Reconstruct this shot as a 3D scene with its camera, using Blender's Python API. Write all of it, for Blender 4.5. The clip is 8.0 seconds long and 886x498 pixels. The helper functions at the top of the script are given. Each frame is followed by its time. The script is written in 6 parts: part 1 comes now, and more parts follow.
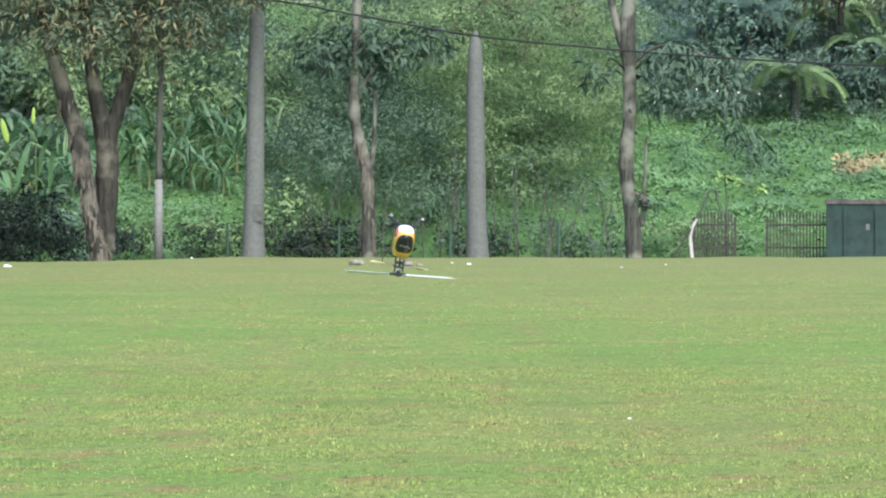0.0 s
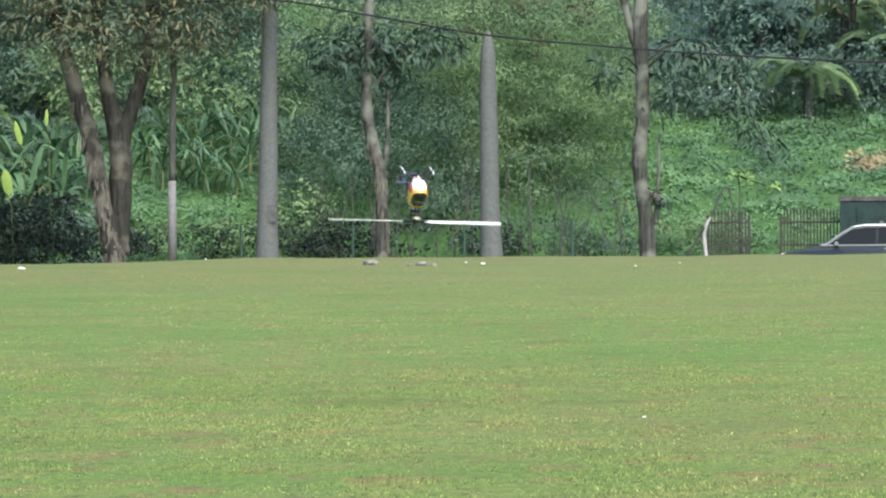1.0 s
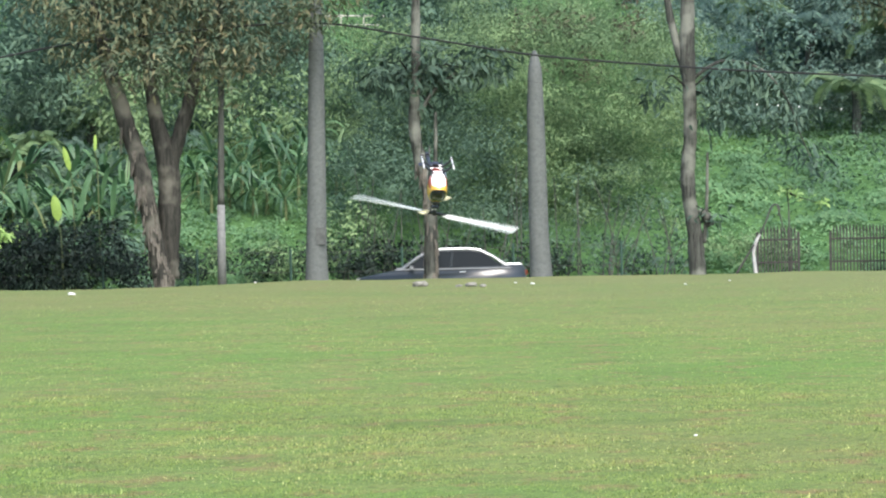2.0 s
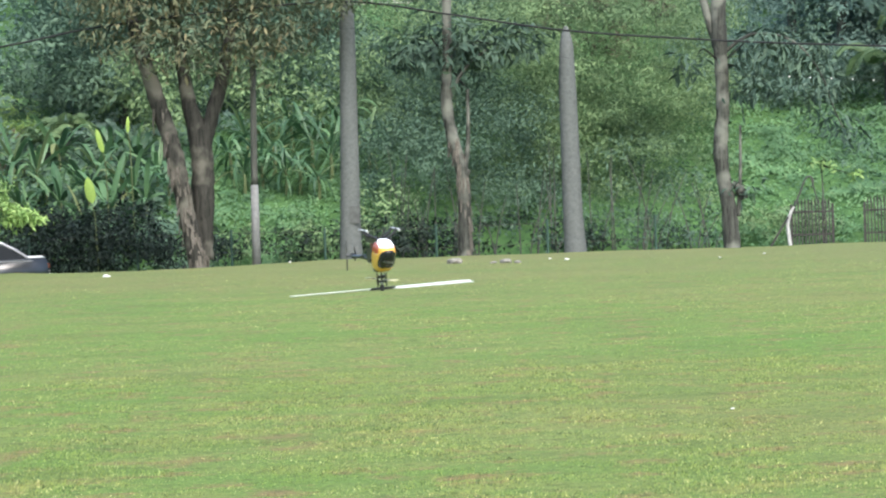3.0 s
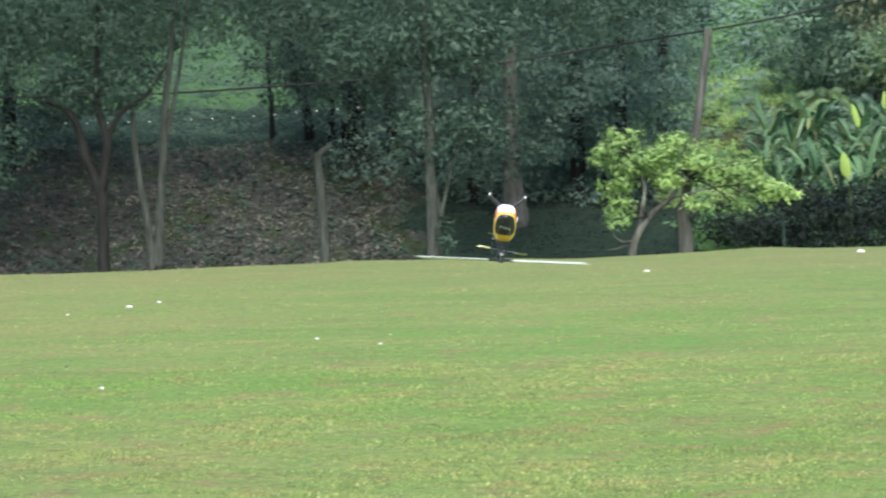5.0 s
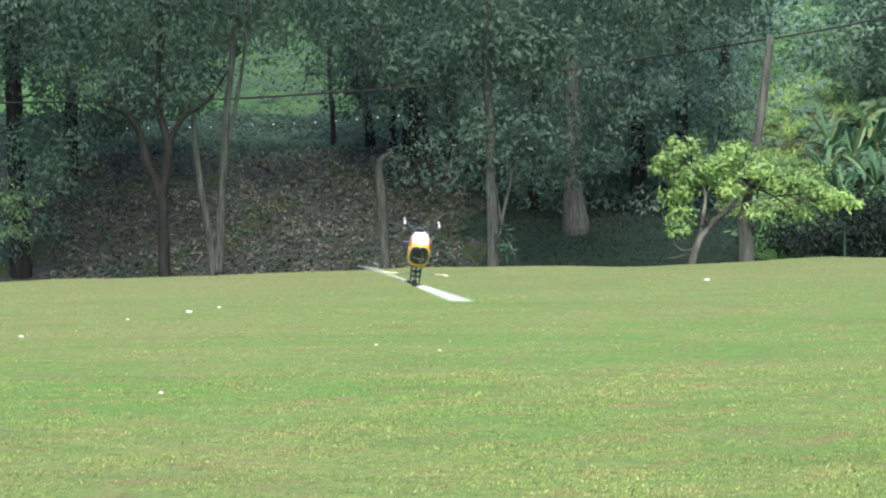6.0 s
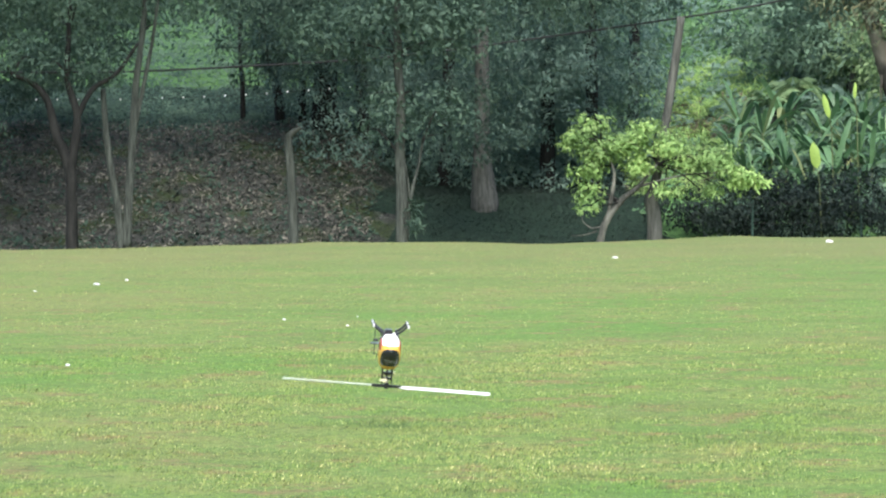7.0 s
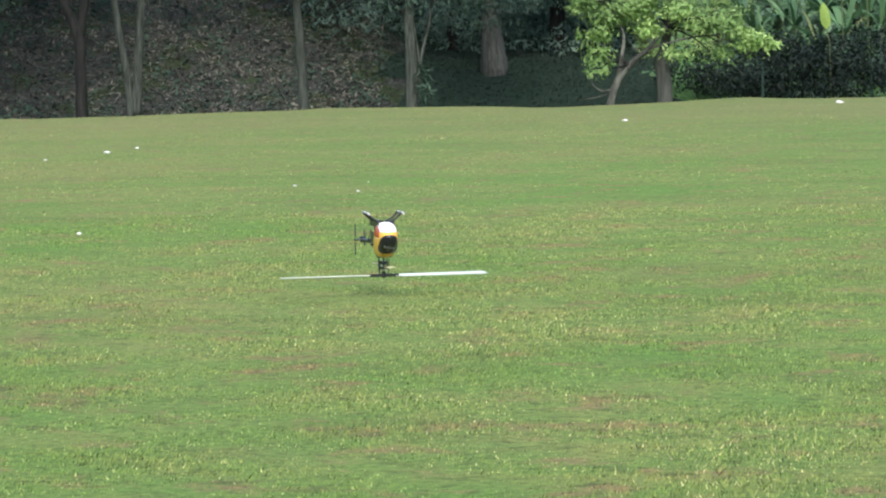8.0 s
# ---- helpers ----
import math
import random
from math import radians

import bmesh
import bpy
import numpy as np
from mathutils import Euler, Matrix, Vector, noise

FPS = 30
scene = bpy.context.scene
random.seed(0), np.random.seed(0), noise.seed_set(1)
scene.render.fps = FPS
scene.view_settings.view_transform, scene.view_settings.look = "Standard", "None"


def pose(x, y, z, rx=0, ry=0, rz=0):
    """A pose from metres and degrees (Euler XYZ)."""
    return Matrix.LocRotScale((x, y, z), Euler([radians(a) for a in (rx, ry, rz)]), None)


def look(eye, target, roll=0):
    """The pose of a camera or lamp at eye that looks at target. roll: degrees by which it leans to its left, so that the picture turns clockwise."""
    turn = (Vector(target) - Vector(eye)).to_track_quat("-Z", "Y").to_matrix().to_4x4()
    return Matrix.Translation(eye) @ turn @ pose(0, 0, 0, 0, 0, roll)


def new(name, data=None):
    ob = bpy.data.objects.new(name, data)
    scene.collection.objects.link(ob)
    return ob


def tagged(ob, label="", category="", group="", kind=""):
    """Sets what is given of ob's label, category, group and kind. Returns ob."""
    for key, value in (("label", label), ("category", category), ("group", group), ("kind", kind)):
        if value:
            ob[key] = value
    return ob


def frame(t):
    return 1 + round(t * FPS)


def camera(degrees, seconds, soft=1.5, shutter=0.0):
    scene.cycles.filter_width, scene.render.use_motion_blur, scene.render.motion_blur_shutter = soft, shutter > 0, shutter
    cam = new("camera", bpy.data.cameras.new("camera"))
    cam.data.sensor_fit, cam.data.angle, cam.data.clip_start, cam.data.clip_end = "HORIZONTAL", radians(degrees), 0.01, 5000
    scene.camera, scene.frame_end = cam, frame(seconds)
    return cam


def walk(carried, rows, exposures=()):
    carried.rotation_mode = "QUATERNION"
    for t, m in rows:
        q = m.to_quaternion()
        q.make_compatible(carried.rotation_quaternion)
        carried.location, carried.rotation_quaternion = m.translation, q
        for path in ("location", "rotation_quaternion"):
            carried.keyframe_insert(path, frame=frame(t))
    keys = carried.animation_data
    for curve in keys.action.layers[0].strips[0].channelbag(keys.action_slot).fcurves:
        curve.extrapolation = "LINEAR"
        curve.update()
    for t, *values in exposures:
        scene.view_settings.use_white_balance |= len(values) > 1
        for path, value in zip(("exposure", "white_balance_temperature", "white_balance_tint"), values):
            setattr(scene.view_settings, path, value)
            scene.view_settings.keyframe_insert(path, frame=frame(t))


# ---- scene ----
FOV = 14.0
EYE = 1.7
FOC = 784.0 / math.tan(radians(FOV / 2))   # bearing units per radian, one view pixel each

# seconds, heading, elevation, lean (degrees): the camera turns on one spot
TURNS = [
    (0.0, -0.000, -0.978, 0.000),
    (0.1, -0.102, -1.013, -0.006),
    (0.2, -0.254, -1.013, -0.012),
    (0.3, -0.393, -1.081, -0.018),
    (0.4, -0.532, -1.247, -0.023),
    (0.5, -0.550, -1.316, -0.029),
    (0.6, -0.421, -1.322, -0.097),
    (0.7, -0.337, -1.254, -0.165),
    (0.8, -0.203, -0.997, -0.232),
    (0.9, -0.177, -1.000, -0.300),
    (1.0, -0.220, -0.984, -0.368),
    (1.1, -0.304, -1.087, -0.433),
    (1.2, -0.424, -0.936, -0.499),
    (1.3, -0.491, -0.884, -0.564),
    (1.4, -0.587, -0.563, -0.630),
    (1.5, -0.656, -0.402, -0.695),
    (1.6, -0.739, -0.558, -0.772),
    (1.7, -0.821, -0.613, -0.849),
    (2.8, -1.320, -0.885, -1.700),
    (2.9, -1.399, -0.935, -1.798),
    (3.0, -1.549, -0.993, -1.898),
    (3.1, -1.816, -1.033, -1.933),
    (3.2, -2.645, -1.122, -1.968),
    (3.3, -3.332, -1.349, -2.003),
    (3.4, -4.243, -1.687, -1.921),
    (3.5, -4.675, -1.996, -1.839),
    (3.6, -5.026, -2.159, -1.793),
    (3.7, -5.169, -2.183, -1.747),
    (3.8, -5.372, -2.152, -1.700),
    (3.9, -5.583, -2.067, -1.654),
    (4.0, -5.994, -1.377, -1.608),
    (4.1, -6.486, -0.931, -1.674),
    (4.2, -7.577, -0.746, -1.741),
    (4.3, -8.414, -0.791, -1.807),
    (4.4, -9.528, -0.842, -1.873),
    (4.5, -10.105, -0.901, -1.672),
    (4.6, -10.838, -1.008, -1.630),
    (4.7, -11.241, -0.994, -1.587),
    (4.8, -11.896, -1.010, -1.545),
    (4.9, -12.490, -1.047, -1.502),
    (5.0, -13.496, -1.046, -1.459),
    (5.1, -14.141, -1.021, -1.472),
    (5.2, -14.925, -1.023, -1.484),
    (6.3, -14.079, -0.903, -0.842),
    (6.4, -13.916, -0.912, -0.796),
    (6.5, -13.741, -0.917, -0.749),
    (6.6, -13.533, -0.950, -0.687),
    (6.7, -13.365, -0.932, -0.624),
    (6.8, -13.178, -0.986, -0.561),
    (6.9, -13.118, -1.074, -0.498),
    (7.0, -13.001, -1.321, -0.436),
    (7.1, -12.997, -1.558, -0.475),
    (7.2, -12.982, -2.018, -0.514),
    (7.3, -12.930, -2.191, -0.553),
    (7.4, -12.878, -2.417, -0.592),
    (7.5, -12.864, -2.566, -0.632),
    (7.6, -12.857, -2.917, -0.712),
    (7.7, -12.907, -3.216, -0.793),
    (7.8, -13.001, -3.451, -0.874),
    (7.9, -13.093, -3.516, -0.955),
    (8.0, -13.199, -3.467, -1.035),
]


def gaze(head, tip, lean):
    a, e = radians(head), radians(tip)
    eye = Vector((0, 0, EYE))
    return look(eye, eye + Vector((math.sin(a) * math.cos(e), math.cos(a) * math.cos(e), math.sin(e))), lean)


cam = camera(FOV, 8.0, soft=2.1, shutter=0.16)
# the camera brightens and darkens on the way
STOPS = [(0.0, 1.45), (0.5, 1.33), (1.0, 1.24), (1.5, 1.33), (3.0, 1.42), (3.5, 1.29), (4.0, 1.14), (4.5, 1.33), (5.0, 1.41), (6.5, 1.51), (7.0, 1.53), (7.5, 1.36), (8.0, 1.10)]
walk(cam, [(t, gaze(a, b, c)) for t, a, b, c in TURNS], [(t, s, 6250, 11) for t, s in STOPS])

# ---- light ----
SUN_EL, SUN_AZ = 48.0, 160.0     # degrees; azimuth from +y to the right
world = bpy.data.worlds.new("world")
scene.world = world
world.use_nodes = True
wt = world.node_tree
sky = wt.nodes.new("ShaderNodeTexSky")
sky.sky_type = "NISHITA"
sky.sun_disc = False
sky.sun_elevation = radians(SUN_EL)
sky.sun_rotation = radians(SUN_AZ)
sky.dust_density = 3.0
wt.nodes["Background"].inputs["Strength"].default_value = 0.15
wt.links.new(sky.outputs[0], wt.nodes["Background"].inputs["Color"])
sun = new("sun", bpy.data.lights.new("sun", "SUN"))
sun.data.energy = 1.5
sun.data.angle = radians(30)
sun.data.color = (1.0, 0.95, 0.86)
sd = Vector((math.sin(radians(SUN_AZ)) * math.cos(radians(SUN_EL)), math.cos(radians(SUN_AZ)) * math.cos(radians(SUN_EL)), math.sin(radians(SUN_EL))))
sun.matrix_world = look(sd * 60, (0, 0, 0))


# ---- materials ----
def ramp(nt, src, stops):
    r = nt.nodes.new("ShaderNodeValToRGB")
    while len(r.color_ramp.elements) < len(stops):
        r.color_ramp.elements.new(0.5)
    for e, (p, c) in zip(r.color_ramp.elements, stops):
        e.position, e.color = p, (*c, 1)
    nt.links.new(src, r.inputs[0])
    return r.outputs[0]


def noise_tex(nt, scale, detail=4, rough=0.55, stretch=None):
    co = nt.nodes.new("ShaderNodeTexCoord").outputs["Object"]
    if stretch:
        mp = nt.nodes.new("ShaderNodeMapping")
        mp.inputs["Scale"].default_value = stretch
        nt.links.new(co, mp.inputs[0])
        co = mp.outputs[0]
    n = nt.nodes.new("ShaderNodeTexNoise")
    n.inputs["Scale"].default_value = scale
    n.inputs["Detail"].default_value = detail
    n.inputs["Roughness"].default_value = rough
    nt.links.new(co, n.inputs["Vector"])
    return n.outputs["Fac"]


def mix(nt, fac, a, b, mode="MIX"):
    m = nt.nodes.new("ShaderNodeMix")
    m.data_type, m.blend_type = "RGBA", mode
    for sock, val in ((m.inputs[0], fac), (m.inputs[6], a), (m.inputs[7], b)):
        if isinstance(val, (int, float)):
            sock.default_value = val
        elif isinstance(val, tuple):
            sock.default_value = (*val, 1)
        else:
            nt.links.new(val, sock)
    return m.outputs[2]


def base_mat(name, rough=0.7, metal=0.0):
    m = bpy.data.materials.new(name)
    m.use_nodes = True
    b = m.node_tree.nodes["Principled BSDF"]
    b.inputs["Roughness"].default_value = rough
    b.inputs["Metallic"].default_value = metal
    return m, m.node_tree, b


def bump(nt, b, h, strength=0.4, dist=0.02):
    n = nt.nodes.new("ShaderNodeBump")
    n.inputs["Strength"].default_value = strength
    n.inputs["Distance"].default_value = dist
    nt.links.new(h, n.inputs["Height"])
    nt.links.new(n.outputs[0], b.inputs["Normal"])


def plain(name, c, rough=0.5, metal=0.0, vary=0.15, scale=25.0):
    m, nt, b = base_mat(name, rough, metal)
    n = noise_tex(nt, scale)
    lo = tuple(x * (1 - vary) for x in c)
    hi = tuple(min(1, x * (1 + vary)) for x in c)
    nt.links.new(ramp(nt, n, [(0.3, lo), (0.7, hi)]), b.inputs["Base Color"])
    return m


def bark(name, dark, light, scale=3.0, stretch=(1, 1, 0.12), blotch=None):
    m, nt, b = base_mat(name, 0.9)
    b.inputs["Specular IOR Level"].default_value = 0.1
    n = noise_tex(nt, scale * 4, 8, 0.7, stretch)
    col = ramp(nt, n, [(0.36, dark), (0.62, light)])
    big = noise_tex(nt, 1.3, 3, 0.5)
    if blotch:
        col = mix(nt, ramp(nt, big, [(0.48, (0, 0, 0)), (0.6, (1, 1, 1))]), col, blotch)
    nt.links.new(col, b.inputs["Base Color"])
    bump(nt, b, n, 0.8, 0.03)
    return m


def leaf_mat(name, c1, c2, c3, glow=0.35, rough=0.65):
    """Leaf colour varied leaf by leaf, with light coming through."""
    m, nt, b = base_mat(name, rough)
    g = nt.nodes.new("ShaderNodeNewGeometry")
    col = ramp(nt, g.outputs["Random Per Island"], [(0.0, c1), (0.55, c2), (1.0, c3)])
    # broad noise puts lit clumps and dark hollows into the leaf colour
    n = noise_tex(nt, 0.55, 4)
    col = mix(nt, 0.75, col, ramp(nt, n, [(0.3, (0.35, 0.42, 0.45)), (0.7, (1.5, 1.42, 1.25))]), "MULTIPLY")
    nt.links.new(col, b.inputs["Base Color"])
    b.inputs["Specular IOR Level"].default_value = 0.2
    tr = nt.nodes.new("ShaderNodeBsdfTranslucent")
    nt.links.new(col, tr.inputs[0])
    mx = nt.nodes.new("ShaderNodeMixShader")
    mx.inputs[0].default_value = glow * 0.65
    nt.links.new(b.outputs[0], mx.inputs[1])
    nt.links.new(tr.outputs[0], mx.inputs[2])
    nt.links.new(mx.outputs[0], nt.nodes["Material Output"].inputs[0])
    return m


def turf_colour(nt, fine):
    """Mown turf: fresh and dry patches at several sizes, tuft shade put into the colour."""
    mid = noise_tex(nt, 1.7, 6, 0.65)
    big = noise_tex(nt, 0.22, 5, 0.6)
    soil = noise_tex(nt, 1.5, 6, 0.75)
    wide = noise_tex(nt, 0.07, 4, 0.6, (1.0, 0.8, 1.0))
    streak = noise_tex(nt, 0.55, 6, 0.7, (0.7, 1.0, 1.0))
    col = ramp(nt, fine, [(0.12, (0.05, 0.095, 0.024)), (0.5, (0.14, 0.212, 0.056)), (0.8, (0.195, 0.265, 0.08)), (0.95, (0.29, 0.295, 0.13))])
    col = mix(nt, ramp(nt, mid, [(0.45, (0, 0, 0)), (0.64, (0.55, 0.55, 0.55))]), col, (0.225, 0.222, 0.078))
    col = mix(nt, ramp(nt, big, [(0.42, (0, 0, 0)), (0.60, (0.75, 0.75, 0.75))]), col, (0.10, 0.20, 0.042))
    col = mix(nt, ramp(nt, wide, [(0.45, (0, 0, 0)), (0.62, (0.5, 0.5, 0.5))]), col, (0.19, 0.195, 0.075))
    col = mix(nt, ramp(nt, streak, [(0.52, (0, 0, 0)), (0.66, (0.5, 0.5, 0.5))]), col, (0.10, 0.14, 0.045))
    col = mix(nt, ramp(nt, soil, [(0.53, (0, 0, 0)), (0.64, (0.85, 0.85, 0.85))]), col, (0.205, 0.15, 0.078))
    # dark dashes in the colour stand in for shadows behind tufts
    tuft_shade = noise_tex(nt, 5.0, 6, 0.75)
    col = mix(nt, ramp(nt, tuft_shade, [(0.535, (0, 0, 0)), (0.65, (0.7, 0.7, 0.7))]), col, (0.062, 0.074, 0.03))
    # light tufts and the dark between them are put into the colour
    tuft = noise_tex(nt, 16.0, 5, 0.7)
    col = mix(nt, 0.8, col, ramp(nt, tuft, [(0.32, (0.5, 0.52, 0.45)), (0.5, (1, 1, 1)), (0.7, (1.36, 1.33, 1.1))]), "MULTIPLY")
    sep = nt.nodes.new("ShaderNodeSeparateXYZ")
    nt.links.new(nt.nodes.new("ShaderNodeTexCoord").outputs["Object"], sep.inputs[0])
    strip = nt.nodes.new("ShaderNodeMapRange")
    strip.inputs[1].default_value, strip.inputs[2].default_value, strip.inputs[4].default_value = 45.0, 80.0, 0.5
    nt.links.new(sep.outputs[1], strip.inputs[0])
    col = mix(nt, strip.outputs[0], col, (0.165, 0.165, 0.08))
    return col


def ground_mat():
    m, nt, b = base_mat("field_grass", 0.9)
    fine = noise_tex(nt, 14.0, 8, 0.75)
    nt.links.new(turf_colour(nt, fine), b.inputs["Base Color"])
    b.inputs["Specular IOR Level"].default_value = 0.15
    bump(nt, b, fine, 0.6, 0.05)
    return m


def blade_mat():
    m, nt, b = base_mat("grass_blades", 0.6)
    g = nt.nodes.new("ShaderNodeNewGeometry")
    one = g.outputs["Random Per Island"]
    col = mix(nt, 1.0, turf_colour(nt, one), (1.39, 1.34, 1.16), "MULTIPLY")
    # shaded gaps are put into some dark blade colours; a few blades are dry and pale
    col = mix(nt, 1.0, col, ramp(nt, one, [(0.0, (0.2, 0.22, 0.2)), (0.13, (0.5, 0.52, 0.5)), (0.2, (1, 1, 1)), (0.86, (1.05, 1.05, 1.05)), (0.93, (1.15, 1.15, 1.1)), (0.96, (1.75, 1.7, 1.9)), (1.0, (2.1, 2.05, 2.5))]), "MULTIPLY")
    nt.links.new(col, b.inputs["Base Color"])
    b.inputs["Specular IOR Level"].default_value = 0.1
    tr = nt.nodes.new("ShaderNodeBsdfTranslucent")
    nt.links.new(col, tr.inputs[0])
    mx = nt.nodes.new("ShaderNodeMixShader")
    mx.inputs[0].default_value = 0.15
    nt.links.new(b.outputs[0], mx.inputs[1])
    nt.links.new(tr.outputs[0], mx.inputs[2])
    nt.links.new(mx.outputs[0], nt.nodes["Material Output"].inputs[0])
    return m


def banana_mat():
    m, nt, b = base_mat("banana_leaves", 0.5)
    o = nt.nodes.new("ShaderNodeObjectInfo")
    col = ramp(nt, o.outputs["Random"], [(0.0, (0.04, 0.095, 0.05)), (0.5, (0.075, 0.165, 0.075)), (0.88, (0.14, 0.26, 0.12)), (1.0, (0.20, 0.22, 0.09))])
    n = noise_tex(nt, 3.0, 4)
    col = mix(nt, 0.4, col, ramp(nt, n, [(0.3, (0.6, 0.65, 0.6)), (0.7, (1.2, 1.2, 1.1))]), "MULTIPLY")
    nt.links.new(col, b.inputs["Base Color"])
    tr = nt.nodes.new("ShaderNodeBsdfTranslucent")
    nt.links.new(col, tr.inputs[0])
    mx = nt.nodes.new("ShaderNodeMixShader")
    mx.inputs[0].default_value = 0.3
    nt.links.new(b.outputs[0], mx.inputs[1])
    nt.links.new(tr.outputs[0], mx.inputs[2])
    nt.links.new(mx.outputs[0], nt.nodes["Material Output"].inputs[0])
    return m


def bank_mat():
    m, nt, b = base_mat("leaf_litter", 0.9)
    b.inputs["Specular IOR Level"].default_value = 0.1
    fine = noise_tex(nt, 5.0, 8, 0.75)
    mid = noise_tex(nt, 0.7, 5, 0.6)
    col = ramp(nt, fine, [(0.3, (0.022, 0.024, 0.021)), (0.52, (0.055, 0.058, 0.05)), (0.72, (0.16, 0.16, 0.14))])
    col = mix(nt, ramp(nt, mid, [(0.5, (0, 0, 0)), (0.62, (0.8, 0.8, 0.8))]), col, (0.04, 0.06, 0.02))
    nt.links.new(col, b.inputs["Base Color"])
    bump(nt, b, fine, 0.8, 0.08)
    return m


def slope_mat():
    m, nt, b = base_mat("slope_grass", 0.9)
    b.inputs["Specular IOR Level"].default_value = 0.1
    fine = noise_tex(nt, 4.0, 8, 0.7)
    mid = noise_tex(nt, 0.45, 5, 0.6)
    col = ramp(nt, fine, [(0.3, (0.03, 0.072, 0.03)), (0.7, (0.095, 0.188, 0.06))])
    col = mix(nt, ramp(nt, mid, [(0.5, (0, 0, 0)), (0.7, (0.6, 0.6, 0.6))]), col, (0.05, 0.10, 0.025))
    nt.links.new(col, b.inputs["Base Color"])
    bump(nt, b, fine, 0.8, 0.1)
    return m


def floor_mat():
    m, nt, b = base_mat("shaded_floor", 0.9)
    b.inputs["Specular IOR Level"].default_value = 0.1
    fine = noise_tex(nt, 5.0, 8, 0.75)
    # the wood's shade is put into this near-black ground colour
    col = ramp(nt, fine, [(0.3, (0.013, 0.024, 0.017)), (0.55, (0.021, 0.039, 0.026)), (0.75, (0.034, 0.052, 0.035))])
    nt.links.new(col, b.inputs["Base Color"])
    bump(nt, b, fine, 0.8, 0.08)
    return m


